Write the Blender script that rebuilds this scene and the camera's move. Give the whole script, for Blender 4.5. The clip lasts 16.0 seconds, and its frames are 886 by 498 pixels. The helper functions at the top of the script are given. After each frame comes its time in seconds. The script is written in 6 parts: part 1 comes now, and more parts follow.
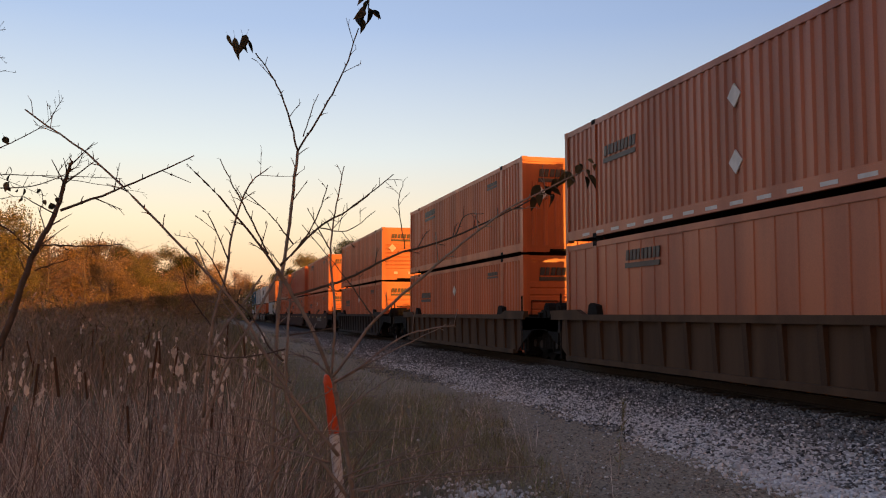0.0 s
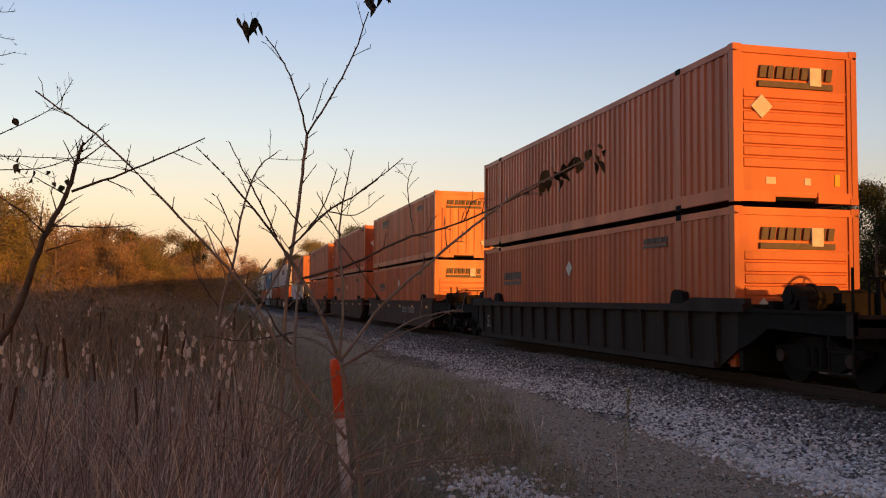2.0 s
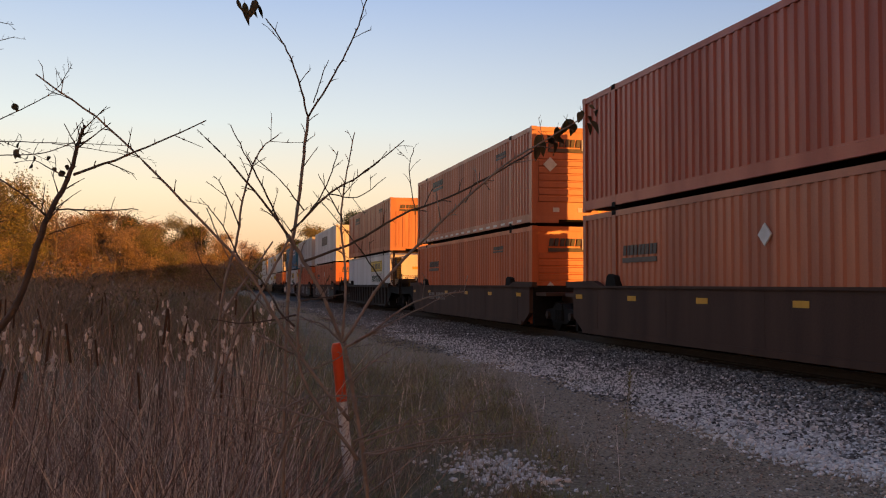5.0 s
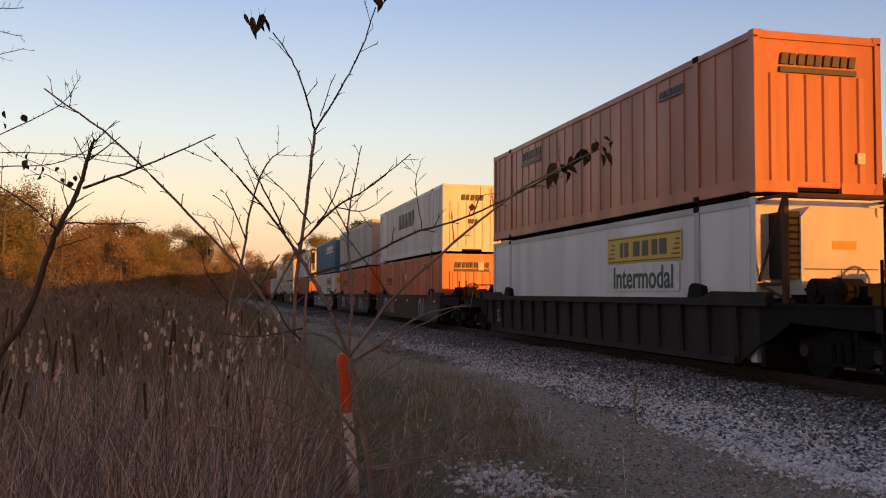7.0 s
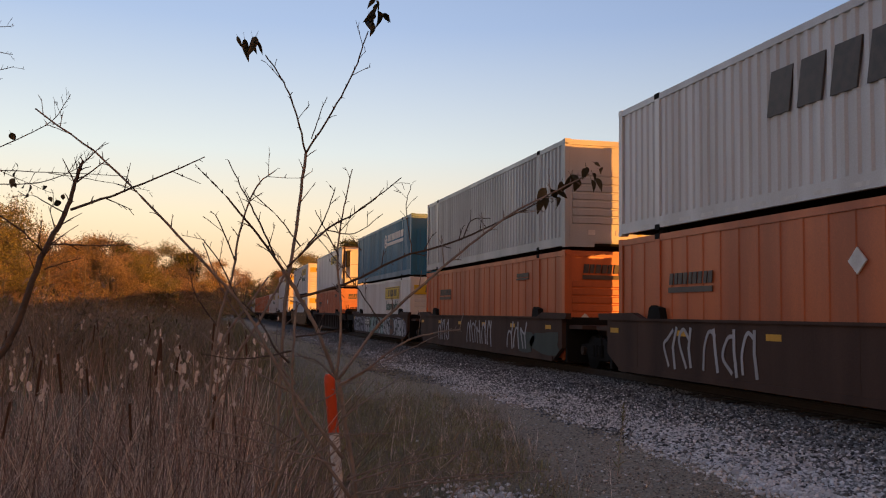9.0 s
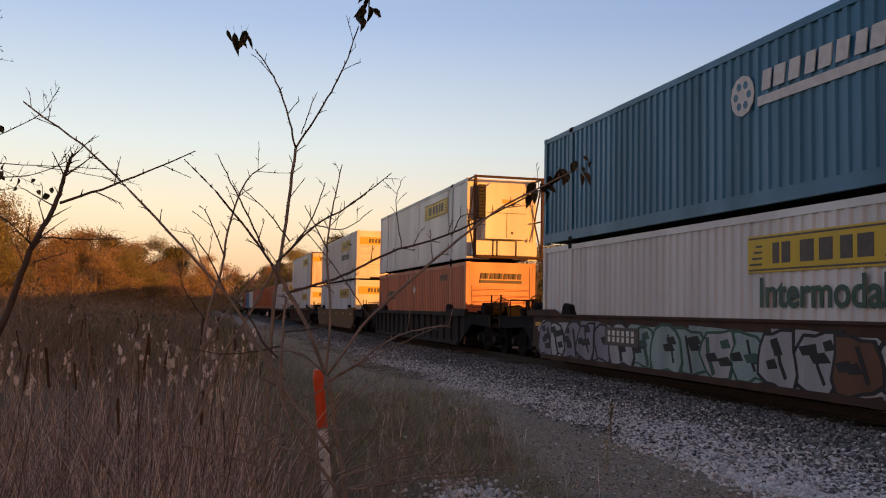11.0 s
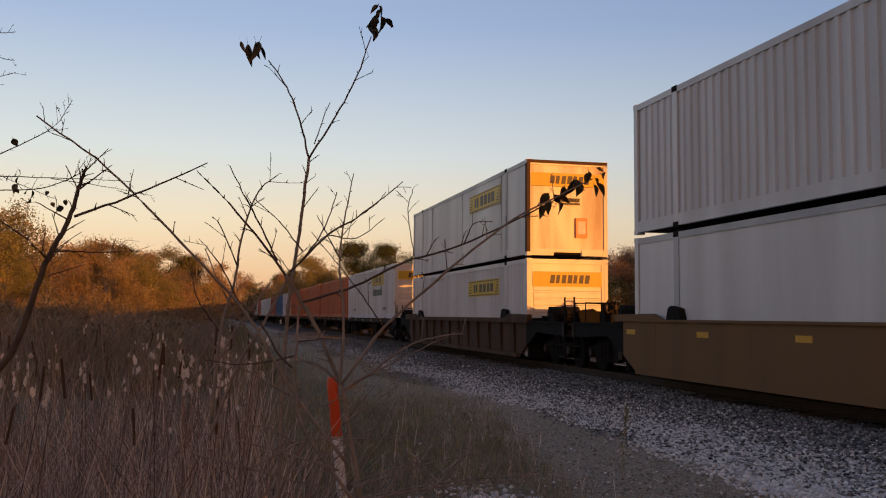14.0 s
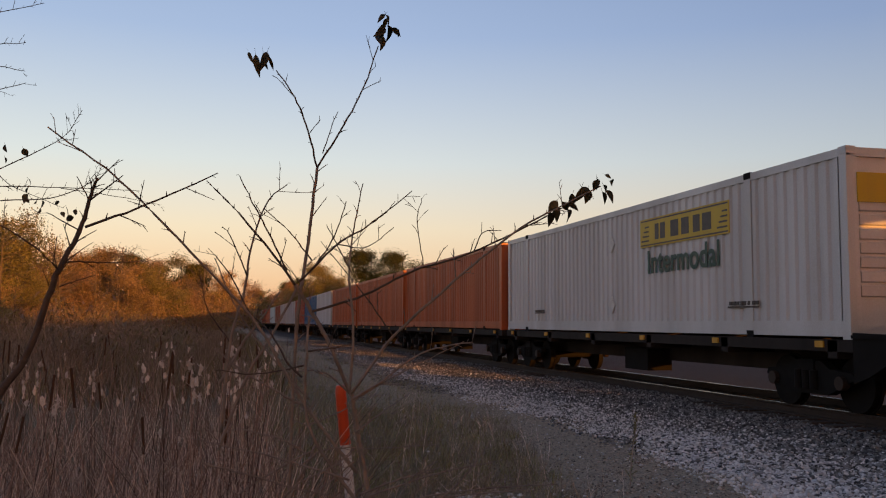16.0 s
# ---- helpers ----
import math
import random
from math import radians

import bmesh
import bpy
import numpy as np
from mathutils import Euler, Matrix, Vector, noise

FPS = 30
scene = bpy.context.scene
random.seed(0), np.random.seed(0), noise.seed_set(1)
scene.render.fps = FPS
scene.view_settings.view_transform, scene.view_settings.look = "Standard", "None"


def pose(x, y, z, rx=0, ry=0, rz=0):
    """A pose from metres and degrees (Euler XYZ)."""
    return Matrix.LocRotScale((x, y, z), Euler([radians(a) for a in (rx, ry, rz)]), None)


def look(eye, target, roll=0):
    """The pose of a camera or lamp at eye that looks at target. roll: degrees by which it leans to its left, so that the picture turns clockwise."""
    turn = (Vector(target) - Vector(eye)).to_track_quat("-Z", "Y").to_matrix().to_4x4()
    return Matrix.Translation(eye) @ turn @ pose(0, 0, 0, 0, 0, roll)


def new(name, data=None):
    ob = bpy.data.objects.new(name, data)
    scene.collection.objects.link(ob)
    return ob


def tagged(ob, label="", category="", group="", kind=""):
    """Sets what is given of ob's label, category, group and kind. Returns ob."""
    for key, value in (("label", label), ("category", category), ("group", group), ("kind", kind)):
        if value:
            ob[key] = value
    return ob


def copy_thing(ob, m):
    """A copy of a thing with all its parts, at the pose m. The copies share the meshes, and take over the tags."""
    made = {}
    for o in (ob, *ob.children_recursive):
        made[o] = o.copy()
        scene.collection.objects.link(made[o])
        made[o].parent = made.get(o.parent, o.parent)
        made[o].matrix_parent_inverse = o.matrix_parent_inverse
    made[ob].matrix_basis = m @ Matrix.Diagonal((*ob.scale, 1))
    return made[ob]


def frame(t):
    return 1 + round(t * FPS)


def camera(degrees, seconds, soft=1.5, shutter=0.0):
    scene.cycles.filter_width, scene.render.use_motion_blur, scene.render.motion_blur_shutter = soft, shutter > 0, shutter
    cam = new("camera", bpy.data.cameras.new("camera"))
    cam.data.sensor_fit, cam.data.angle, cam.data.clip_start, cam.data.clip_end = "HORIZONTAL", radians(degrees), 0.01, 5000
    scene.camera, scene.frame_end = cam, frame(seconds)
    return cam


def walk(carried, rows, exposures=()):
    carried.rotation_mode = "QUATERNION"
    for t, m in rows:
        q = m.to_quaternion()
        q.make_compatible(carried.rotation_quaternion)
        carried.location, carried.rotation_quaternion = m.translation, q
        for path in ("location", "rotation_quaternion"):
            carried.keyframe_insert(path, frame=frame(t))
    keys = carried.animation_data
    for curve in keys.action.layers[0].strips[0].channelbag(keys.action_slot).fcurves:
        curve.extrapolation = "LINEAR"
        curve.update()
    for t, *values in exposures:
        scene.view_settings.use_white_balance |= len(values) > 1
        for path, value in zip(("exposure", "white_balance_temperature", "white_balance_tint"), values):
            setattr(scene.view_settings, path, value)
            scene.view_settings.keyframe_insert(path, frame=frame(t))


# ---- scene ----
cam = camera(51.28, 16.0, soft=1.1)
PATH = [
    (0.0, pose(0.018, 0, 1.590, 93.98, 0.14, -14.07)),
    (0.5, pose(0.017, 0, 1.581, 93.54, -0.05, -13.99)),
    (1.0, pose(0.014, 0, 1.581, 93.12, -0.34, -13.90)),
    (1.5, pose(0.012, 0, 1.582, 93.18, -0.46, -13.86)),
    (2.0, pose(0.011, 0, 1.585, 93.16, -0.43, -13.71)),
    (2.5, pose(0.011, 0, 1.581, 93.01, -0.21, -13.77)),
    (3.0, pose(0.016, 0, 1.575, 92.84, 0.02, -14.05)),
    (3.5, pose(0.016, 0, 1.584, 92.71, -0.50, -14.12)),
    (4.0, pose(0.012, 0, 1.576, 92.51, -0.36, -14.06)),
    (6.5, pose(0.004, 0, 1.584, 92.02, -0.03, -13.19)),
    (7.0, pose(0.001, 0, 1.588, 92.80, -0.30, -13.36)),
    (7.5, pose(-0.001, 0, 1.598, 94.13, -0.20, -13.31)),
    (8.0, pose(0.001, 0, 1.599, 94.20, -0.51, -13.58)),
    (10.5, pose(0.000, 0, 1.598, 93.62, -0.73, -14.62)),
    (11.0, pose(-0.002, 0, 1.598, 93.79, -1.06, -14.77)),
    (11.5, pose(-0.009, 0, 1.600, 93.84, -1.04, -14.87)),
    (12.0, pose(-0.007, 0, 1.603, 93.92, -0.90, -14.69)),
    (12.5, pose(0.000, 0, 1.599, 94.12, -0.17, -14.40)),
    (13.0, pose(0.002, 0, 1.605, 94.13, -0.44, -14.16)),
    (13.5, pose(-0.003, 0, 1.602, 93.84, -0.73, -14.22)),
    (14.0, pose(-0.003, 0, 1.604, 94.12, -0.38, -13.97)),
    (14.5, pose(-0.000, 0, 1.600, 94.48, -0.00, -13.60)),
    (15.0, pose(0.000, 0, 1.600, 94.51, 0.11, -13.35)),
    (15.5, pose(-0.004, 0, 1.601, 94.39, -0.05, -13.44)),
    (16.0, pose(-0.008, 0, 1.608, 94.58, -0.26, -13.50)),
]
EXPOSURES = ((0.0, 0.12), (0.5, 0.08), (1.5, 0.06), (3.5, 0.1), (7.0, 0.08), (10.5, 0.08), (12.5, 0.02), (13.5, -0.14), (14.5, -0.1), (16.0, -0.08))
walk(cam, PATH, EXPOSURES)

# ---------------------------------------------------------------- light
SUN_ELEVATION, SUN_AZIMUTH = 2.9, 160.0   # degrees; azimuth clockwise from +y, where the light comes from
world = bpy.data.worlds.new("evening_sky")
scene.world = world
world.use_nodes = True
wn, wl = world.node_tree.nodes, world.node_tree.links
wn.clear()
w_out = wn.new("ShaderNodeOutputWorld")
w_bg = wn.new("ShaderNodeBackground")
w_sky = wn.new("ShaderNodeTexSky")
w_sky.sky_type = "NISHITA"
w_sky.sun_disc = False
w_sky.sun_elevation, w_sky.sun_rotation = radians(SUN_ELEVATION), radians(SUN_AZIMUTH)
w_sky.air_density, w_sky.dust_density, w_sky.ozone_density = 1.0, 1.5, 1.0
w_co = wn.new("ShaderNodeTexCoord")
w_sep = wn.new("ShaderNodeSeparateXYZ")
w_ramp = wn.new("ShaderNodeValToRGB")
els = w_ramp.color_ramp.elements
els[0].position, els[0].color = 0.0, (0.80, 0.43, 0.25, 1)
els[1].position, els[1].color = 1.0, (0.10, 0.17, 0.36, 1)
for p, c in ((0.035, (0.92, 0.58, 0.36, 1)), (0.10, (0.90, 0.74, 0.56, 1)), (0.17, (0.70, 0.74, 0.76, 1)),
             (0.30, (0.37, 0.48, 0.73, 1)), (0.5, (0.20, 0.30, 0.55, 1))):
    e = els.new(p)
    e.color = c
w_mul = wn.new("ShaderNodeMix")
w_mul.data_type, w_mul.blend_type = "RGBA", "ADD"
w_mul.inputs[0].default_value = 0.08
wl.new(w_co.outputs["Generated"], w_sep.inputs[0])
wl.new(w_sep.outputs["Z"], w_ramp.inputs[0])
wl.new(w_ramp.outputs["Color"], w_mul.inputs[6])
wl.new(w_sky.outputs["Color"], w_mul.inputs[7])
# brighter opposite the sun, deeper blue at right angles to it, glowing orange round it
w_dot = wn.new("ShaderNodeVectorMath")
w_dot.operation = "DOT_PRODUCT"
w_dot.inputs[1].default_value = (math.sin(radians(SUN_AZIMUTH)), math.cos(radians(SUN_AZIMUTH)), 0)
w_half = wn.new("ShaderNodeMapRange")
w_half.inputs["From Min"].default_value = -1.0
w_az = wn.new("ShaderNodeValToRGB")
az = w_az.color_ramp.elements
az[0].position, az[0].color = 0.0, (1.0, 0.98, 0.96, 1)
az[1].position, az[1].color = 1.0, (1.45, 0.6, 0.24, 1)
for p, c in ((0.08, (0.95, 0.94, 0.95, 1)), (0.25, (0.72, 0.74, 0.79, 1)), (0.5, (0.74, 0.66, 0.64, 1)), (0.8, (1.0, 0.62, 0.40, 1))):
    e = az.new(p)
    e.color = c
w_tint = wn.new("ShaderNodeMix")
w_tint.data_type, w_tint.blend_type = "RGBA", "MULTIPLY"
w_tint.inputs[0].default_value = 1.0
wl.new(w_co.outputs["Generated"], w_dot.inputs[0])
wl.new(w_dot.outputs["Value"], w_half.inputs["Value"])
wl.new(w_half.outputs[0], w_az.inputs[0])
wl.new(w_mul.outputs[2], w_tint.inputs[6])
wl.new(w_az.outputs["Color"], w_tint.inputs[7])
wl.new(w_tint.outputs[2], w_bg.inputs["Color"])
w_bg.inputs["Strength"].default_value = 0.92
wl.new(w_bg.outputs[0], w_out.inputs["Surface"])

sun_data = bpy.data.lights.new("sun", "SUN")
sun_data.energy, sun_data.angle, sun_data.color = 4.5, radians(0.6), (1.0, 0.365, 0.055)
sun = new("sun", sun_data)
_a, _e = radians(SUN_AZIMUTH), radians(SUN_ELEVATION)
sun_from = Vector((math.sin(_a) * math.cos(_e), math.cos(_a) * math.cos(_e), math.sin(_e)))
sun.matrix_world = look(sun_from * 80, (0, 0, 0))



# ---------------------------------------------------------------- materials
def material(name, base, rough=0.7, metal=0.0, dark=None, scale=4.0, amount=0.5, fine=40.0, bump=0.0, bump_scale=60.0,
             island=0.0, obj=0.0, streak=False, spec=0.3, coat=0.0):
    """Base colour broken up by two scales of noise, with grain and relief."""
    m = bpy.data.materials.new(name)
    m.use_nodes = True
    n, l = m.node_tree.nodes, m.node_tree.links
    b = n["Principled BSDF"]
    b.inputs["Roughness"].default_value, b.inputs["Metallic"].default_value = rough, metal
    b.inputs["Specular IOR Level"].default_value = spec
    b.inputs["Coat Weight"].default_value, b.inputs["Coat Roughness"].default_value = coat, 0.32
    dark = dark or tuple(c * 0.55 for c in base)
    co = n.new("ShaderNodeTexCoord")
    mp = n.new("ShaderNodeMapping")
    if streak:
        mp.inputs["Scale"].default_value = (1.0, 1.0, 0.12)
    l.new(co.outputs["Object"], mp.inputs[0])
    big = n.new("ShaderNodeTexNoise")
    big.inputs["Scale"].default_value, big.inputs["Detail"].default_value = scale, 5
    l.new(mp.outputs[0], big.inputs["Vector"])
    small = n.new("ShaderNodeTexNoise")
    small.inputs["Scale"].default_value, small.inputs["Detail"].default_value = fine, 3
    l.new(co.outputs["Object"], small.inputs["Vector"])
    add = n.new("ShaderNodeMath")
    add.operation = "MULTIPLY_ADD"
    add.inputs[1].default_value = 0.35
    l.new(small.outputs["Fac"], add.inputs[0])
    l.new(big.outputs["Fac"], add.inputs[2])
    rng = n.new("ShaderNodeMapRange")
    rng.inputs["From Min"].default_value, rng.inputs["From Max"].default_value = (0.56, 0.86) if coat else (0.45, 0.95)
    rng.inputs["To Max"].default_value = amount
    l.new(add.outputs[0], rng.inputs["Value"])
    mix = n.new("ShaderNodeMix")
    mix.data_type = "RGBA"
    mix.inputs[6].default_value, mix.inputs[7].default_value = (*base, 1), (*dark, 1)
    l.new(rng.outputs[0], mix.inputs[0])
    if coat:
        gloss = n.new("ShaderNodeMapRange")
        gloss.inputs["From Min"].default_value, gloss.inputs["From Max"].default_value = 0.5, 0.85
        gloss.inputs["To Min"].default_value, gloss.inputs["To Max"].default_value = rough - .06, rough + .14
        l.new(add.outputs[0], gloss.inputs["Value"])
        l.new(gloss.outputs[0], b.inputs["Roughness"])
    colour = mix.outputs[2]
    for value, node, socket in ((island, "ShaderNodeNewGeometry", "Random Per Island"), (obj, "ShaderNodeObjectInfo", "Random")):
        if value:
            src = n.new(node)
            mr = n.new("ShaderNodeMapRange")
            mr.inputs["To Min"].default_value, mr.inputs["To Max"].default_value = 1 - value, 1 + value
            l.new(src.outputs[socket], mr.inputs["Value"])
            hs = n.new("ShaderNodeHueSaturation")
            l.new(mr.outputs[0], hs.inputs["Value"])
            l.new(colour, hs.inputs["Color"])
            colour = hs.outputs[0]
    l.new(colour, b.inputs["Base Color"])
    if bump:
        bt = n.new("ShaderNodeTexNoise")
        bt.inputs["Scale"].default_value, bt.inputs["Detail"].default_value = bump_scale, 4
        l.new(co.outputs["Object"], bt.inputs["Vector"])
        bp = n.new("ShaderNodeBump")
        bp.inputs["Strength"].default_value = bump
        bp.inputs["Distance"].default_value = 0.02
        l.new(bt.outputs["Fac"], bp.inputs["Height"])
        l.new(bp.outputs[0], b.inputs["Normal"])
    return m


PAINT = {
    "orange": material("orange_paint", (0.54, 0.125, 0.038), 0.44, dark=(0.29, 0.085, 0.04), scale=1.2, streak=True, amount=0.7, bump=0.1, bump_scale=8, obj=0.1, spec=0.32, coat=0.2),
    "salmon": material("faded_orange_paint", (0.47, 0.145, 0.07), 0.44, dark=(0.28, 0.10, 0.06), scale=1.2, streak=True, amount=0.7, bump=0.1, bump_scale=8, obj=0.08, spec=0.32, coat=0.2),
    "red": material("faded_red_paint", (0.42, 0.085, 0.04), 0.44, dark=(0.28, 0.06, 0.035), scale=1.2, streak=True, amount=0.7, bump=0.1, bump_scale=8, obj=0.08, spec=0.32, coat=0.2),
    "white": material("white_paint", (0.64, 0.64, 0.635), 0.44, dark=(0.46, 0.44, 0.41), scale=1.0, streak=True, amount=0.7, bump=0.1, bump_scale=8, obj=0.05, spec=0.32, coat=0.2),
    "worn": material("rust_stained_white_paint", (0.64, 0.62, 0.60), 0.45, dark=(0.27, 0.13, 0.06), scale=1.6, streak=True, amount=0.75, bump=0.1, bump_scale=8, spec=0.32, coat=0.2),
    "grey": material("grey_paint", (0.42, 0.44, 0.45), 0.44, dark=(0.28, 0.28, 0.27), scale=1.0, streak=True, amount=0.7, bump=0.1, bump_scale=8, spec=0.32, coat=0.2),
    "teal": material("teal_paint", (0.02, 0.16, 0.29), 0.44, dark=(0.03, 0.11, 0.16), scale=1.2, streak=True, amount=0.7, bump=0.1, bump_scale=8, spec=0.32, coat=0.2),
    "blue": material("blue_paint", (0.04, 0.15, 0.30), 0.44, scale=1.2, streak=True, spec=0.32, coat=0.2),
}
STEEL_BROWN = material("brown_car_paint", (0.105, 0.064, 0.04), 0.7, dark=(0.042, 0.028, 0.02), scale=1.6, streak=True, amount=0.9, bump=0.15, bump_scale=12, spec=0.08)
STEEL_DARK = material("dark_car_paint", (0.044, 0.036, 0.032), 0.7, dark=(0.018, 0.015, 0.014), scale=1.6, streak=True, amount=0.9, bump=0.15, bump_scale=12, spec=0.08)
STEEL_MAROON = material("dark_brown_car_paint", (0.088, 0.052, 0.04), 0.7, dark=(0.036, 0.024, 0.02), scale=1.4, streak=True, amount=0.9, bump=0.15, bump_scale=12, spec=0.08)
STEEL_OCHRE = material("ochre_car_paint", (0.18, 0.10, 0.045), 0.65, dark=(0.14, 0.09, 0.05), scale=1.4, streak=True, amount=0.9, bump=0.15, bump_scale=12, spec=0.08)
BLACK_STEEL = material("greasy_black_steel", (0.016, 0.015, 0.014), 0.85, scale=5, amount=0.6, bump=0.2, spec=0.08)
RAIL_STEEL = material("rusty_rail_steel", (0.05, 0.034, 0.025), 0.75, 0.2, scale=9, amount=0.6, bump=0.2)
RAIL_TOP = material("polished_rail_head", (0.45, 0.43, 0.42), 0.25, 1.0, scale=12, amount=0.4)
RUBBER_BLACK = material("black_grille", (0.015, 0.015, 0.016), 0.6)
YELLOW = material("yellow_decal", (0.62, 0.42, 0.03), 0.45, dark=(0.45, 0.32, 0.05), scale=3, streak=True, amount=0.6)
INK = material("black_decal", (0.055, 0.05, 0.048), 0.5, dark=(0.15, 0.11, 0.09), scale=6, amount=0.5)
INK_GREEN = material("green_decal", (0.02, 0.07, 0.05), 0.5, dark=(0.08, 0.12, 0.10), scale=6, amount=0.5)
PALE_DECAL = material("white_decal", (0.68, 0.66, 0.62), 0.5, dark=(0.4, 0.38, 0.35), scale=6, amount=0.6)
FADED_DECAL = material("faded_white_stencil", (0.20, 0.185, 0.165), 0.6, dark=(0.12, 0.10, 0.09), scale=6, amount=0.7)
STRIPE = material("reflective_stripe", (0.62, 0.33, 0.04), 0.4, scale=6, amount=0.5)


# ---------------------------------------------------------------- mesh helpers
def box(bm, x0, x1, y0, y1, z0, z1):
    v = [bm.verts.new(p) for p in ((x0, y0, z0), (x1, y0, z0), (x1, y1, z0), (x0, y1, z0),
                                   (x0, y0, z1), (x1, y0, z1), (x1, y1, z1), (x0, y1, z1))]
    for f in ((3, 2, 1, 0), (4, 5, 6, 7), (0, 1, 5, 4), (1, 2, 6, 5), (2, 3, 7, 6), (3, 0, 4, 7)):
        bm.faces.new([v[i] for i in f])
    return v


def prism(bm, outline, axis, a, b):
    """Pulls a flat outline (pairs) along an axis from a to b."""
    def at(p, q):
        return {"x": (q, p[0], p[1]), "y": (p[0], q, p[1]), "z": (p[0], p[1], q)}[axis]
    lo = [bm.verts.new(at(p, a)) for p in outline]
    hi = [bm.verts.new(at(p, b)) for p in outline]
    n = len(outline)
    for i in range(n):
        bm.faces.new((lo[i], lo[(i + 1) % n], hi[(i + 1) % n], hi[i]))
    bm.faces.new(lo[::-1])
    bm.faces.new(hi)


def disc(bm, cx, cy, cz, r, half, axis="x", n=20):
    ring = [(math.cos(2 * math.pi * i / n) * r, math.sin(2 * math.pi * i / n) * r) for i in range(n)]
    if axis == "x":
        prism(bm, [(cy + p, cz + q) for p, q in ring], "x", cx - half, cx + half)
    elif axis == "y":
        prism(bm, [(cx + p, cz + q) for p, q in ring], "y", cy - half, cy + half)
    else:
        prism(bm, [(cx + p, cy + q) for p, q in ring], "z", cz - half, cz + half)


def tube(bm, pts, r0, r1, sides=6):
    """A tapered round limb along points."""
    pts = [Vector(p) for p in pts]
    rings = []
    for i, p in enumerate(pts):
        d = (pts[min(i + 1, len(pts) - 1)] - pts[max(i - 1, 0)]).normalized()
        u = d.orthogonal().normalized()
        w = d.cross(u)
        r = r0 + (r1 - r0) * i / (len(pts) - 1)
        rings.append([bm.verts.new(p + (u * math.cos(2 * math.pi * k / sides) + w * math.sin(2 * math.pi * k / sides)) * r) for k in range(sides)])
    for a, b in zip(rings, rings[1:]):
        for k in range(sides):
            bm.faces.new((a[k], a[(k + 1) % sides], b[(k + 1) % sides], b[k]))
    bm.faces.new(rings[0][::-1])
    bm.faces.new(rings[-1])


def spline(pts, n):
    """Smooth points through a few given ones."""
    pts = [Vector(p) for p in pts]
    out = []
    ext = [pts[0] * 2 - pts[1], *pts, pts[-1] * 2 - pts[-2]]
    for i in range(len(pts) - 1):
        p0, p1, p2, p3 = ext[i:i + 4]
        for k in range(n):
            t = k / n
            out.append(0.5 * ((2 * p1) + (p2 - p0) * t + (2 * p0 - 5 * p1 + 4 * p2 - p3) * t * t + (3 * p1 - p0 - 3 * p2 + p3) * t ** 3))
    return out + [pts[-1]]


def finish(bm, name, mat, smooth=False):
    bmesh.ops.recalc_face_normals(bm, faces=bm.faces)
    me = bpy.data.meshes.new(name)
    bm.to_mesh(me)
    bm.free()
    if smooth:
        me.shade_smooth()
    me.materials.append(mat)
    return me


def part(name, bm, mat, parent, label="", smooth=False):
    ob = new(name, finish(bm, name, mat, smooth))
    ob.parent = parent
    if label:
        tagged(ob, label)
    return ob


def empty(name):
    ob = new(name)
    ob.empty_display_size = 0.3
    return ob


def pydata(name, verts, faces, mat, smooth=False):
    me = bpy.data.meshes.new(name)
    me.from_pydata(verts, [], faces)
    me.materials.append(mat)
    if smooth:
        me.shade_smooth()
    me.update()
    return me


def ribbons(base, direction, length, width, bend, segs=4, rng=None, tip=0.15):
    """Many thin blades at once: base (n,3), direction (n,3) unit, bend (n,3) added quadratically."""
    n = len(base)
    t = np.linspace(0, 1, segs + 1)[None, :, None]
    spine = base[:, None] + direction[:, None] * (length[:, None, None] * t) + bend[:, None] * (t ** 2)
    ang = rng.uniform(0, math.pi, n)
    side = np.stack([np.cos(ang), np.sin(ang), np.zeros(n)], 1)[:, None] * (width[:, None, None] * 0.5 * (1 - (1 - tip) * t))
    v = np.stack([spine - side, spine + side], 2).reshape(-1, 3)
    row = (np.arange(n) * (segs + 1) * 2)[:, None] + (np.arange(segs) * 2)[None]
    f = np.stack([row, row + 1, row + 3, row + 2], -1).reshape(-1, 4)
    return v, f


def lettering(words, size, mat, parent, name="lettering"):
    cu = bpy.data.curves.new("letters", "FONT")
    cu.body, cu.size, cu.extrude, cu.offset = words, size, 0.003, size * 0.018
    cu.align_x, cu.align_y = "CENTER", "CENTER"
    tmp = bpy.data.objects.new("letters", cu)
    me = bpy.data.meshes.new_from_object(tmp)
    bpy.data.objects.remove(tmp)
    me.materials.clear()
    me.materials.append(mat)
    ob = new(name, me)
    ob.parent = parent
    return ob


# ---------------------------------------------------------------- ground
RAIL, TRACK_X = 0.25, 10.345


def ground_height(x, y):
    """Gravel level by the track, lower wet ground on the marsh side, a slight swell far off."""
    h = 0.0
    if x < 2.0:
        h -= 0.35 * min(1.0, (2.0 - x) / 2.5)
    if x > 5.0:
        h += 0.06 * min(1.0, (x - 5.0) / 3.5)
    if x > 15:
        h += min(1.0, (x - 15) / 20) * 0.3
    h += 0.03 * noise.noise((x * 0.7, y * 0.7, 0)) + 0.05 * noise.noise((x * 0.13, y * 0.13, 3))
    return h


def axis_steps(spans):
    out = []
    for a, b, n in spans:
        out += list(np.linspace(a, b, n, endpoint=False))
    return out + [spans[-1][1]]


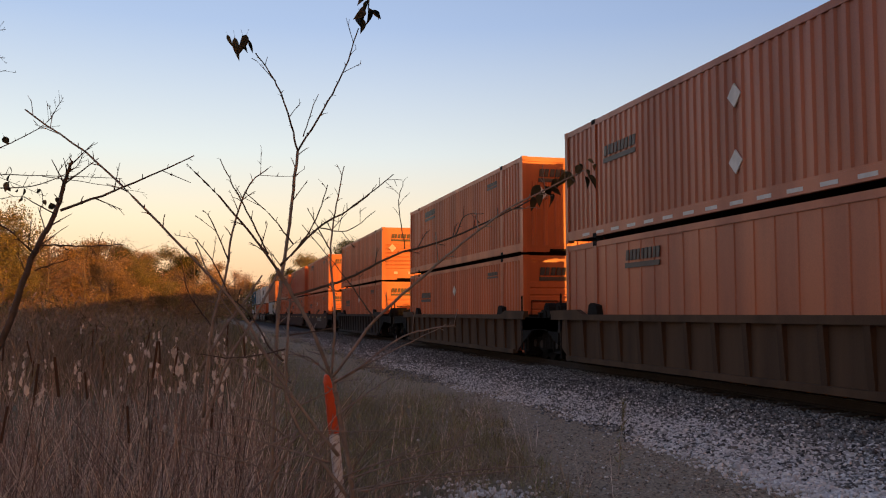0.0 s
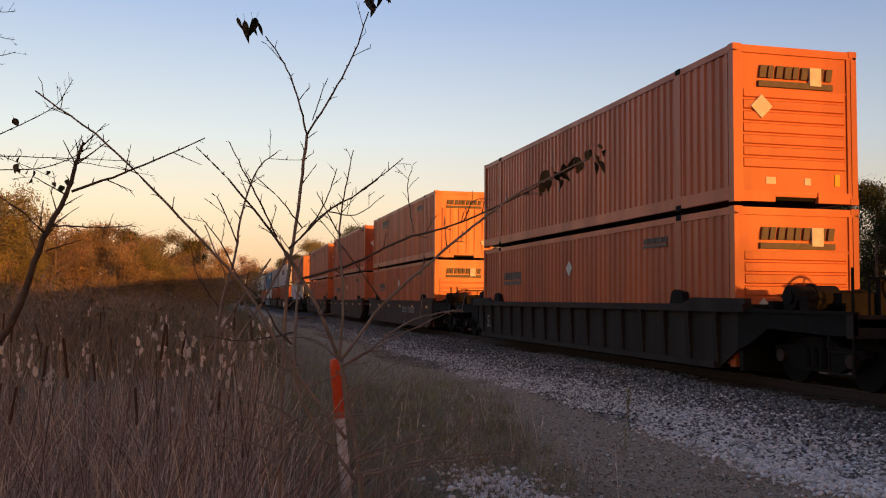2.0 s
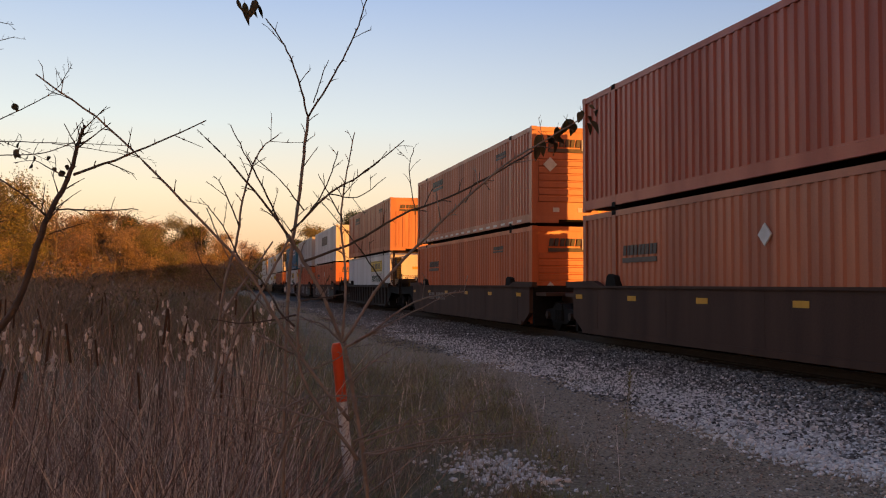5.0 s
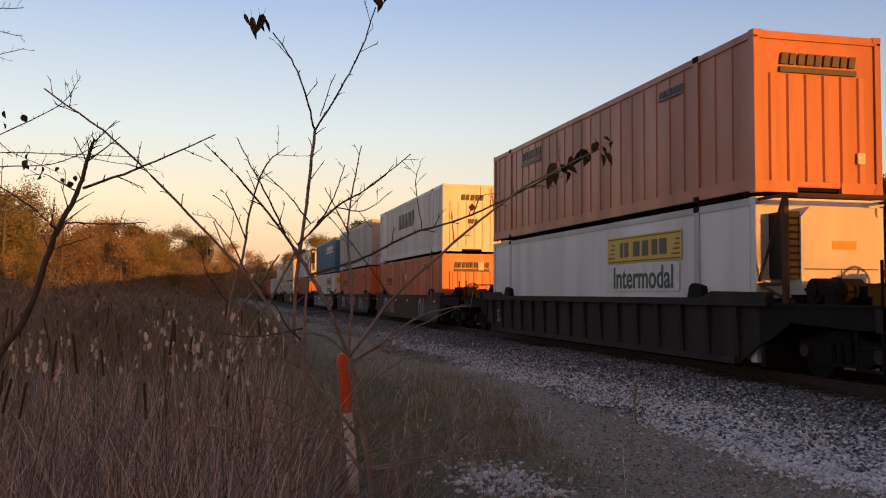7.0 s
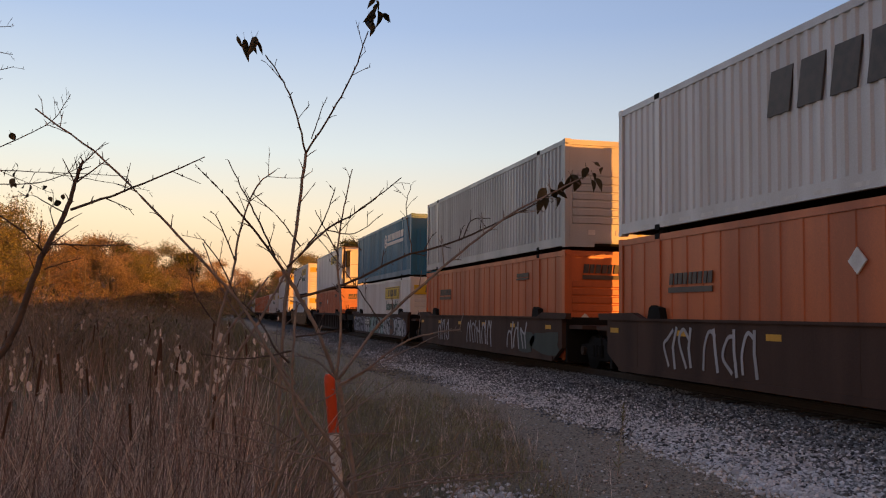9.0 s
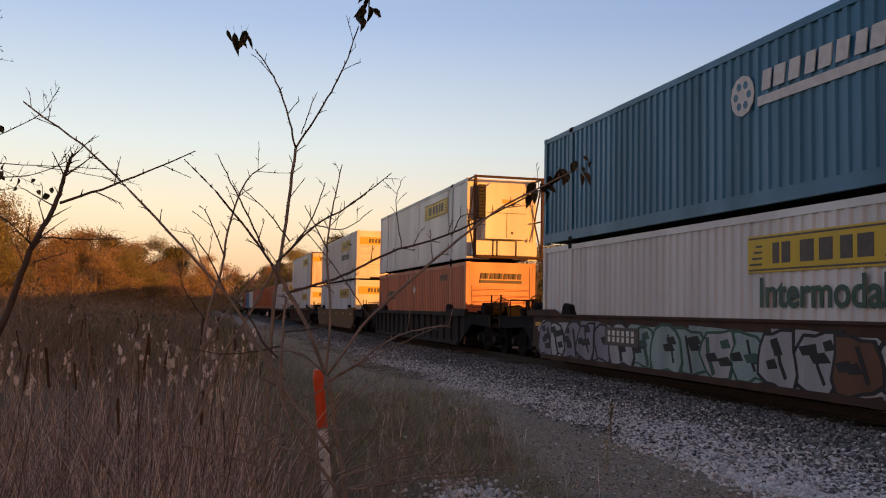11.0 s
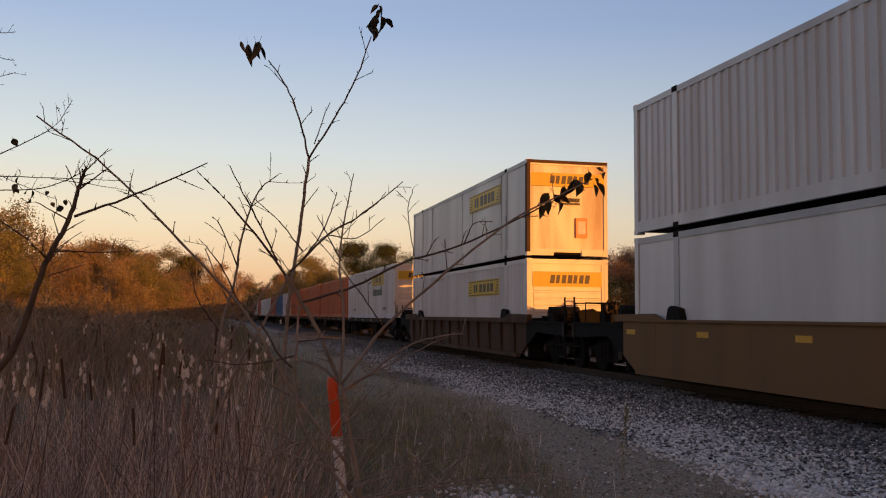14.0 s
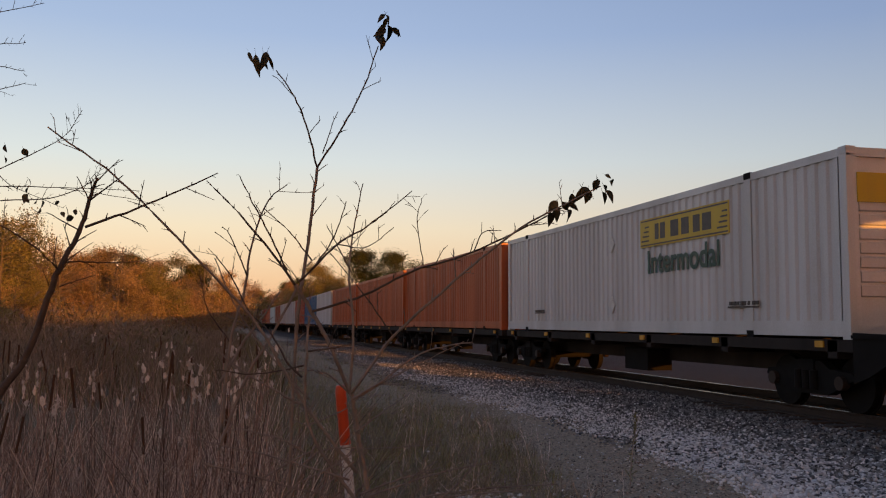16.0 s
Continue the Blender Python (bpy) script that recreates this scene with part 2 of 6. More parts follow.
def build_ground():
    xs = axis_steps(((-2500, -300, 6), (-300, -40, 14), (-40, -6, 20), (-6, 14, 60), (14, 60, 20), (60, 300, 10), (300, 2500, 6)))
    ys = axis_steps(((-2500, -200, 6), (-200, -20, 10), (-20, 2, 12), (2, 40, 100), (40, 140, 40), (140, 500, 16), (500, 2500, 6)))
    verts = [(x, y, ground_height(x, y)) for y in ys for x in xs]
    w = len(xs)
    faces = [(j * w + i, j * w + i + 1, (j + 1) * w + i + 1, (j + 1) * w + i) for j in range(len(ys) - 1) for i in range(w - 1)]
    m = bpy.data.materials.new("gravelly_soil")
    m.use_nodes = True
    n, l = m.node_tree.nodes, m.node_tree.links
    b = n["Principled BSDF"]
    b.inputs["Roughness"].default_value = 0.9
    b.inputs["Specular IOR Level"].default_value = 0.15
    co = n.new("ShaderNodeTexCoord")
    sep = n.new("ShaderNodeSeparateXYZ")
    l.new(co.outputs["Object"], sep.inputs[0])
    n1 = n.new("ShaderNodeTexNoise")
    n1.inputs["Scale"].default_value, n1.inputs["Detail"].default_value = 0.8, 6
    l.new(co.outputs["Object"], n1.inputs["Vector"])
    n2 = n.new("ShaderNodeTexNoise")
    n2.inputs["Scale"].default_value, n2.inputs["Detail"].default_value = 30, 5
    l.new(co.outputs["Object"], n2.inputs["Vector"])
    wob = n.new("ShaderNodeMath")
    wob.operation = "MULTIPLY_ADD"
    wob.inputs[1].default_value = 2.4
    l.new(n1.outputs["Fac"], wob.inputs[0])
    l.new(sep.outputs["X"], wob.inputs[2])
    edge = n.new("ShaderNodeMapRange")
    edge.inputs["From Min"].default_value, edge.inputs["From Max"].default_value = 3.3, 5.0
    l.new(wob.outputs[0], edge.inputs["Value"])
    # oily dark ballast, with the shade beneath the cars put into its colour
    bed = n.new("ShaderNodeMapRange")
    bed.inputs["From Min"].default_value, bed.inputs["From Max"].default_value = 6.6, 8.2
    l.new(wob.outputs[0], bed.inputs["Value"])
    soil = n.new("ShaderNodeMix")
    soil.data_type = "RGBA"
    soil.inputs[6].default_value, soil.inputs[7].default_value = (0.15, 0.13, 0.075, 1), (0.35, 0.29, 0.21, 1)
    l.new(edge.outputs[0], soil.inputs[0])
    bedmix = n.new("ShaderNodeMix")
    bedmix.data_type = "RGBA"
    bedmix.inputs[7].default_value = (0.06, 0.057, 0.055, 1)
    l.new(bed.outputs[0], bedmix.inputs[0])
    l.new(soil.outputs[2], bedmix.inputs[6])
    shade = n.new("ShaderNodeMix")
    shade.data_type, shade.blend_type = "RGBA", "MULTIPLY"
    shade.inputs[0].default_value = 1.0
    rr = n.new("ShaderNodeValToRGB")
    rr.color_ramp.elements[0].position, rr.color_ramp.elements[0].color = 0.3, (0.5, 0.5, 0.5, 1)
    rr.color_ramp.elements[1].position, rr.color_ramp.elements[1].color = 0.7, (1.3, 1.3, 1.3, 1)
    l.new(n2.outputs["Fac"], rr.inputs[0])
    l.new(bedmix.outputs[2], shade.inputs[6])
    l.new(rr.outputs[0], shade.inputs[7])
    l.new(shade.outputs[2], b.inputs["Base Color"])
    bp = n.new("ShaderNodeBump")
    bp.inputs["Strength"].default_value, bp.inputs["Distance"].default_value = 0.7, 0.03
    l.new(n2.outputs["Fac"], bp.inputs["Height"])
    l.new(bp.outputs[0], b.inputs["Normal"])
    ob = new("ground", pydata("ground", verts, faces, m, True))
    tagged(ob, "grey-brown gravelly soil beside the railway line", "ground", kind="structure")


build_ground()


def stones(name, n, region, size, mat, label, rng):
    """Loose crushed stones, those far off with fewer faces; region(rng, n) gives x, y."""
    phi = (1 + 5 ** 0.5) / 2
    ico = np.array([(-1, phi, 0), (1, phi, 0), (-1, -phi, 0), (1, -phi, 0), (0, -1, phi), (0, 1, phi),
                    (0, -1, -phi), (0, 1, -phi), (phi, 0, -1), (phi, 0, 1), (-phi, 0, -1), (-phi, 0, 1)]) / 1.9
    ico_tri = np.array([(0, 11, 5), (0, 5, 1), (0, 1, 7), (0, 7, 10), (0, 10, 11), (1, 5, 9), (5, 11, 4), (11, 10, 2), (10, 7, 6), (7, 1, 8),
                        (3, 9, 4), (3, 4, 2), (3, 2, 6), (3, 6, 8), (3, 8, 9), (4, 9, 5), (2, 4, 11), (6, 2, 10), (8, 6, 7), (9, 8, 1)])
    octa = np.array([(1, 0, 0), (0, 1, 0), (-1, 0, 0), (0, -1, 0), (0, 0, 1), (0, 0, -1)], float)
    octa_tri = np.array([(0, 1, 4), (1, 2, 4), (2, 3, 4), (3, 0, 4), (1, 0, 5), (2, 1, 5), (3, 2, 5), (0, 3, 5)])
    px, py = region(rng, n)
    verts, faces, off = [], [], 0
    for shape, tri, pick in ((ico, ico_tri, py < 12.5), (octa, octa_tri, py >= 12.5)):
        x, y, c = px[pick], py[pick], len(shape)
        k = len(x)
        z = np.array([ground_height(a, b) for a, b in zip(x, y)])
        s = rng.uniform(size[0], size[1], k) * (1 + 0.5 * rng.random(k) ** 6)
        v = shape[None] * rng.uniform(0.6, 1.25, (k, c, 1)) * (s[:, None, None] * rng.uniform(0.55, 1.1, (k, 1, 3)))
        a = rng.uniform(0, 2 * math.pi, k)
        ca, sa = np.cos(a)[:, None], np.sin(a)[:, None]
        vx, vy = v[..., 0] * ca - v[..., 1] * sa, v[..., 0] * sa + v[..., 1] * ca
        v = np.stack([vx + x[:, None], vy + y[:, None], v[..., 2] * 0.8 + z[:, None] + s[:, None] * 0.25], -1)
        verts.append(v.reshape(-1, 3))
        faces.append((tri[None] + (np.arange(k) * c)[:, None, None]).reshape(-1, 3) + off)
        off += k * c
    ob = new(name, pydata(name, np.concatenate(verts).tolist(), np.concatenate(faces).tolist(), mat))
    tagged(ob, label, "gravel", kind="stuff")


DARK_STONE = material("dark_ballast_stone", (0.185, 0.183, 0.175), 0.85, dark=(0.08, 0.08, 0.078), scale=20, amount=0.6, island=0.85)
SOIL_STONE = material("soil_coloured_stone", (0.36, 0.32, 0.27), 0.9, dark=(0.12, 0.10, 0.085), scale=20, amount=0.6, island=0.6)
PALE_STONE = material("pale_limestone", (0.66, 0.65, 0.63), 0.85, dark=(0.46, 0.45, 0.44), scale=20, amount=0.6, island=0.35)


def near_far(rng, n, y0, y1):
    """Distances that thin out away from the viewer."""
    u = rng.random(n)
    return 1 / (1 / y0 + u * (1 / y1 - 1 / y0))


def log_far(rng, n, y0, y1):
    """Distances that thin out more slowly."""
    return y0 * (y1 / y0) ** rng.random(n)


def ballast_region(rng, n):
    y = log_far(rng, n, 7.0, 80.0)
    x = rng.uniform(4.3, 9.45, n)
    keep = (x > 5.3 - np.clip((y - 10) / 14, 0, 1) + 0.3 * np.sin(y * 0.45) + 0.7 * rng.random(n)) & (x < 0.92 * y)
    return x[keep], y[keep]


def pale_region(rng, n):
    """A drift with a clear edge on the soil side that thins out up the ballast."""
    y = log_far(rng, n, 5.5, 60.0)
    x = 5.2 + 0.2 * np.sin(y * 0.6) + 0.12 * np.sin(y * 2.3) + rng.normal(0, .16, n) + rng.gamma(2.0, 0.5, n)
    keep = (x < 9.0) & (x < 0.92 * y) & (rng.random(n) < np.clip(1.3 - y / 34, .14, 1))
    return x[keep], y[keep]


def stray_region(rng, n):
    y = near_far(rng, n, 4.5, 30.0)
    x = 1.6 + 4.2 * rng.random(n) ** .6
    return x, y


def patch_region(rng, n):
    y = rng.normal(7.45, 0.5, n)
    x = rng.normal(2.3, 0.24, n)
    return x, y


_r = np.random.default_rng(5)
stones("ballast_stones", 52000, ballast_region, (0.017, 0.034), DARK_STONE, "dark grey crushed stone ballast beside the rails", _r)
stones("pale_stones", 34000, pale_region, (0.013, 0.033), PALE_STONE, "pale limestone rubble strewn along the ballast edge", _r)
stones("soil_stones", 20000, stray_region, (0.004, 0.017), SOIL_STONE, "small dull stones pressed into bare soil", _r)
stones("stray_stones", 900, stray_region, (0.006, 0.02), PALE_STONE, "small pale stray stones lying on bare soil", _r)
stones("pale_stone_patch", 460, patch_region, (0.014, 0.036), PALE_STONE, "small heap of pale limestone among weeds", _r)


# ---------------------------------------------------------------- track
def build_track():
    for x, side in ((TRACK_X - 0.755, "near"), (TRACK_X + 0.755, "far")):
        rail = empty("rail")
        tagged(rail, "rusty steel rail with a worn bright head", "rail", "rails of the track", "structure")
        bm = bmesh.new()
        prism(bm, [(x - .075, RAIL - .172), (x + .075, RAIL - .172), (x + .07, RAIL - .155), (x + .01, RAIL - .14), (x + .01, RAIL - .04),
                   (x + .036, RAIL - .032), (x + .036, RAIL - .003), (x - .036, RAIL - .003), (x - .036, RAIL - .032), (x - .01, RAIL - .04),
                   (x - .01, RAIL - .14), (x - .07, RAIL - .155)], "y", -120, 520)
        part("rail_web", bm, RAIL_STEEL, rail)
        bm = bmesh.new()
        box(bm, x - .03, x + .03, -120, 520, RAIL - .003, RAIL)
        part("rail_head", bm, RAIL_TOP, rail, "bright worn running surface")
    tie_mat = material("creosoted_tie", (0.07, 0.055, 0.045), 0.9, scale=3, amount=0.6, bump=0.3, obj=0.25)
    bed = empty("track_bed")
    tagged(bed, "creosoted wooden ties set in dark ballast", "track", kind="structure")
    bm = bmesh.new()
    box(bm, -1.3, 1.3, -.115, .115, -.18, 0)
    me = finish(bm, "tie", tie_mat)
    for i in range(150):
        t = new("tie", me)
        t.parent = bed
        t.location = (TRACK_X, 4 + i * 0.53, RAIL - .172)


build_track()


# ---------------------------------------------------------------- containers
LEN, WID, HGT = 16.15, 2.59, 2.88
containers = []      # (object, place along the train, height of its base)


def wall_profile(kind, length):
    """Pairs (along, depth inwards) of a pressed steel side wall."""
    out, y = [], 0.22
    if kind == "corrugated":
        while y < length - 0.30:
            out += [(y, 0.0), (y + 0.10, 0.0), (y + 0.14, 0.036), (y + 0.24, 0.036)]
            y += 0.28
    elif kind == "panel":
        while y < length - 0.35:
            out += [(y, 0.02), (y + 0.52, 0.02), (y + 0.535, 0.0), (y + 0.60, 0.0), (y + 0.615, 0.02)]
            y += 0.616
    else:
        out = [(0.22, 0.008), (length - 0.22, 0.008)]
    out = [p for p in out if p[0] < length - 0.2]
    out.append((length - 0.2, out[-1][1]))
    return out


def side_wall(kind, length, side, z0, z1):
    bm = bmesh.new()
    prof = wall_profile(kind, length)
    x = side * (WID / 2)
    rows = [[bm.verts.new((x - side * (d + e), y, z)) for y, d in prof] for e, z in ((0.012, z0), (0.012, z1), (0.024, z1), (0.024, z0))]
    for a, b in zip(rows, rows[1:] + rows[:1]):
        for i in range(len(prof) - 1):
            bm.faces.new((a[i], a[i + 1], b[i + 1], b[i]))
    for i in (0, len(prof) - 1):
        bm.faces.new([r[i] for r in rows])
    return bm


def decal(name, mat, parent, side_y0, side_y1, z0, z1, proud=0.004, label=""):
    """A thin sheet on the near side wall."""
    bm = bmesh.new()
    x = -WID / 2
    box(bm, x - proud, x + 0.012, side_y0, side_y1, z0, z1)
    return part(name, bm, mat, parent, label)


def end_decal(name, mat, parent, x0, x1, z0, z1, proud=0.006, label=""):
    bm = bmesh.new()
    box(bm, x0, x1, -proud, 0.02, z0, z1)
    return part(name, bm, mat, parent, label)


def blocks(bm, at, a0, a1, z0, z1, count, slant=0.0):
    """A name as a row of plain solid blocks; at(bm, outline) lays an outline on its wall."""
    w = (a1 - a0) / count
    h = z1 - z0
    for i in range(count):
        a = a0 + w * (i + .08)
        b = a + w * (.78, .62, .72)[i % 3]
        at(bm, [(a, z0), (b, z0), (b + slant * h, z1), (a + slant * h, z1)])


def bars(parent, mat, y0, y1, z0, z1, n, seed, name="marking", proud=0.005):
    """Writing on the near side wall: a row of blocks with a rule under it."""
    bm = bmesh.new()

    def at(m, outline):
        prism(m, outline, "x", -WID / 2 - proud, -WID / 2 + .012)
    blocks(bm, at, y0, y1, z0 + (z1 - z0) * .42, z1, n, -.15)
    at(bm, [(y0, z0), (y1, z0), (y1, z0 + (z1 - z0) * .28), (y0, z0 + (z1 - z0) * .28)])
    return tagged(part(name, bm, mat, parent), kind="stuff")


def end_bars(parent, mat, x0, x1, z0, z1, n, rule=True, name="marking", proud=0.012):
    bm = bmesh.new()

    def at(m, outline):
        prism(m, outline, "y", -proud, 0.03)
    blocks(bm, at, x0, x1, z0 + ((z1 - z0) * .42 if rule else 0), z1, n, .15)
    if rule:
        at(bm, [(x0, z0), (x1, z0), (x1, z0 + (z1 - z0) * .28), (x0, z0 + (z1 - z0) * .28)])
    return tagged(part(name, bm, mat, parent), kind="stuff")


def diamond(parent, mat, c, z, r, on_end=False):
    bm = bmesh.new()
    out = [(c - r, z), (c, z + r), (c + r, z), (c, z - r)]
    if on_end:
        prism(bm, out, "y", -0.012, 0.02)
    else:
        prism(bm, out, "x", -WID / 2 - 0.006, -WID / 2 + 0.02)
    part("placard", bm, mat, parent, "diamond placard")


WORDS = {"orange": "orange", "salmon": "faded orange", "red": "faded red", "white": "white", "grey": "grey", "teal": "teal", "blue": "blue"}
WALLS = {"corrugated": "corrugated steel", "panel": "ribbed panel", "smooth": "smooth-sided"}
WELL, UPPER, DECK = 0.44 - RAIL, 3.425 - RAIL, 1.40 - RAIL


def container(at, base, colour, wall, end="h", mark="", length=LEN, end_mark="", extra=(), shift=0.0):
    where = "riding low in a well car" if base == WELL else "stacked on another container" if base == UPPER else "on a flat rail car"
    root = empty("freight_container")
    tagged(root, f"{WORDS[colour]} {WALLS[wall]} freight container {where}", "container", "containers of the train")
    mat = PAINT[colour]
    hw = WID / 2
    for s in (-1, 1):
        part("side_wall", side_wall(wall, length, s, 0.26, HGT - 0.12), mat, root)
        bm = bmesh.new()
        box(bm, s * hw - (0.07 if s > 0 else 0), s * hw + (0.07 if s < 0 else 0), 0, length, HGT - 0.13, HGT)
        part("top_rail", bm, PAINT["grey"] if wall == "smooth" else mat, root)
        bm = bmesh.new()
        box(bm, s * hw - (0.09 if s > 0 else 0), s * hw + (0.09 if s < 0 else 0), 0.15, length - 0.15, 0.03, 0.27)
        box(bm, s * (hw + 0.004) - (0.03 if s > 0 else 0), s * (hw + 0.004) + (0.03 if s < 0 else 0), 0.15, length - 0.15, 0.235, 0.262)
        part("bottom_rail", bm, mat, root)
        if base == UPPER:
            for y in (1.98, length - 1.98):
                bm = bmesh.new()
                x = s * (hw - .14)
                prism(bm, [(x - .05, y), (x + .05, y), (x + .07, y + .1), (x + .05, y + .2), (x - .05, y + .2), (x - .07, y + .1)], "z", -.108, 0.0)
                part("stack_connector", bm, BLACK_STEEL, root)
        lifts = (1.98 + shift, length - 1.98) if length > 13 else ()
        for y in (0.0, length - 0.17, *lifts):
            bm = bmesh.new()
            w = 0.17 if y in (0.0, length - 0.17) else 0.2
            box(bm, s * (hw + 0.003) - (0.12 if s > 0 else 0), s * (hw + 0.003) + (0.12 if s < 0 else 0), y, y + w, 0.0, HGT + 0.004)
            part("corner_post" if w == 0.17 else "lifting_post", bm, PAINT["grey"] if wall == "smooth" and w == 0.2 else mat, root)
            for z in (-0.012, HGT - 0.1):
                bm = bmesh.new()
                box(bm, s * (hw + 0.008) - (0.17 if s > 0 else 0), s * (hw + 0.008) + (0.17 if s < 0 else 0), y - 0.006, y + w + 0.006, z, z + 0.115)
                part("corner_casting", bm, BLACK_STEEL if w == 0.2 else mat, root)
    if wall == "smooth" and base == UPPER:
        y = 2.6
        while y < length - 2.2:
            bm = bmesh.new()
            box(bm, -hw + 0.003, -hw + 0.03, y, y + 0.008, 0.27, HGT - 0.13)
            part("seam_strip", bm, mat, root)
            y += 4.88
    bm = bmesh.new()
    box(bm, -hw + 0.06, hw - 0.06, 0.03, length - 0.03, HGT - 0.06, HGT - 0.012)
    y = 0.6
    while y < length - 0.6:
        box(bm, -hw + 0.1, hw - 0.1, y, y + 0.12, HGT - 0.014, HGT - 0.002)
        y += 0.62
    part("roof_panel", bm, mat, root)
    bm = bmesh.new()
    box(bm, -hw + 0.09, hw - 0.09, 0.1, length - 0.1, 0.04, 0.16)
    part("floor_panel", bm, BLACK_STEEL, root)
    # leading end
    bm = bmesh.new()
    rib_places = []
    box(bm, -hw + 0.1, hw - 0.1, 0.045, 0.075, 0.1, HGT - 0.1)
    if end == "h":
        z = 0.62
        while z < 1.95:
            rib_places.append((0, z))
            z += 0.215
    elif end == "v":
        x = -hw + 0.3
        while x < hw - 0.35:
            rib_places.append((x, 0))
            x += 0.36
    wall_end = part("end_wall", bm, PAINT["worn"] if end_mark == "panel box" else mat, root)
    if rib_places:
        bm = bmesh.new()
        if end == "h":
            prism(bm, [(0.046, 0), (0.046, 0.185), (0.014, 0.165), (0.014, 0.02)], "x", -hw + 0.22, hw - 0.26)
        else:
            prism(bm, [(0, 0.046), (0.16, 0.046), (0.13, 0.006), (0.03, 0.006)], "z", 0.2, HGT - 0.75)
        me = finish(bm, "end_rib", mat)
        for x, z in rib_places:
            rib = new("end_rib", me)
            rib.parent, rib.location = wall_end, (x, 0, z)
    bm = bmesh.new()
    box(bm, -hw + 0.12, hw - 0.12, 0.006, 0.1, HGT - 0.14, HGT - 0.002)
    part("end_header", bm, mat, root)
    if end == "h":
        for x in (-hw + .125, hw - .2):
            bm = bmesh.new()
            box(bm, x, x + .075, 0.012, 0.08, 0.2, HGT - 0.14)
            part("end_stile", bm, mat, root)
        bm = bmesh.new()
        box(bm, -hw + .2, hw - .2, 0.02, 0.06, 2.06, 2.10)
        part("end_moulding", bm, mat, root)
        for k, x in enumerate((-.62, .18, .82)):
            bm = bmesh.new()
            box(bm, x, x + (.2, .13, .11)[k], 0.03, 0.06, .33, .33 + (.13, .13, .22)[k])
            part("end_plate", bm, YELLOW if k == 2 else PALE_DECAL, root, "small riveted data plate")
    bm = bmesh.new()
    box(bm, -hw + 0.12, -0.45, 0.006, 0.1, 0.0, 0.2)
    box(bm, 0.45, hw - 0.12, 0.006, 0.1, 0.0, 0.2)
    box(bm, -0.45, 0.45, 0.03, 0.1, 0.12, 0.2)
    part("end_sill", bm, mat, root)
    # door end
    for s in (-1, 1):
        bm = bmesh.new()
        box(bm, min(s * 0.01, s * (hw - 0.1)), max(s * 0.01, s * (hw - 0.1)), length - 0.06, length - 0.02, 0.12, HGT - 0.12)
        door = part("door", bm, mat, root)
        bm = bmesh.new()
        for x in (0.35, 0.85):
            disc(bm, s * x, length - 0.0, HGT / 2, 0.018, 1.25, "z", 8)
        part("lock_rod", bm, mat, door)
    # writing
    if mark == "bars":
        bars(root, INK, 12.0, 13.7, 1.72, 2.12, 9, at)
        bars(root, INK, 2.9, 4.0, 2.2, 2.4, 11, at + 1)
    elif mark == "low bars":
        bars(root, INK, 12.1, 13.8, 1.64, 2.03, 9, at)
        bars(root, INK, 2.6, 3.7, 2.3, 2.5, 11, at + 1)
        diamond(root, PALE_DECAL, 8.1, 2.0, 0.2)
    elif mark == "mid bars":
        bars(root, INK, 10.95, 12.6, 2.15, 2.55, 9, at)
    elif mark == "high bars":
        bars(root, INK, 11.3, 13.1, 2.15, 2.55, 9, at)
        bars(root, INK, 2.6, 3.7, 2.3, 2.5, 11, at + 1)
    elif mark in ("panel", "panel word", "low panel", "white word"):
        y0, y1, z0, z1 = (2.7 + shift, 6.4 + shift, 1.88, 2.5) if mark != "low panel" else (2.8, 6.5, 1.84, 2.4)
        decal("name_panel", YELLOW, root, y0, y1, z0, z1, 0.004, "yellow name panel")
        bm = bmesh.new()

        def on_side(m, outline):
            prism(m, outline, "x", -hw - 0.007, -hw)
        blocks(bm, on_side, y1 - 1.2, y1 - .62, z0 + .14, z1 - .14, 2)
        blocks(bm, on_side, y0 + .6, y1 - 1.36, z0 + .14, z1 - .14, 4)
        tagged(part("name_bar", bm, INK, root), kind="stuff")
        bm = bmesh.new()
        for a in (y0 + 0.06, y1 - 0.42):
            for k in range(4):
                box(bm, -hw - 0.007, -hw, a, a + 0.36 - 0.06 * k, z0 + .12 + k * .1, z0 + .155 + k * .1)
        box(bm, -hw - 0.007, -hw, y0 + .04, y1 - .04, z1 - .06, z1 - .03)
        box(bm, -hw - 0.007, -hw, y0 + .04, y1 - .04, z0 + .03, z0 + .06)
        part("name_scroll", bm, INK, root)
        if mark in ("panel word", "white word"):
            if mark == "white word":
                decal("word_panel", PALE_DECAL, root, y0 + .1, y1 - .1, z0 - .64, z0 - .05)
            t = lettering("Intermodal", 0.69, INK_GREEN, root)
            t.matrix_basis = pose(-hw - 0.009, (y0 + y1) / 2, z0 - 0.36, 90, 0, -90)
    elif mark == "swift":
        for i in range(5):
            bm = bmesh.new()
            a = 6.4 + 0.82 * i
            prism(bm, [(a, 1.55), (a + .6, 1.55), (a + .46, 2.3), (a - .14, 2.3)], "x", -hw - 0.006, -hw + 0.03)
            part("name_bar", bm, INK, root)
    elif mark == "pale name":
        bars(root, PALE_DECAL, 1.9, 6.1, 1.72, 2.3, 11, 3, "name_bar")
        bm = bmesh.new()
        disc(bm, -hw, 6.55, 2.0, 0.36, 0.006, "x", 12)
        logo = part("emblem", bm, PALE_DECAL, root, "pale round emblem")
        bm = bmesh.new()
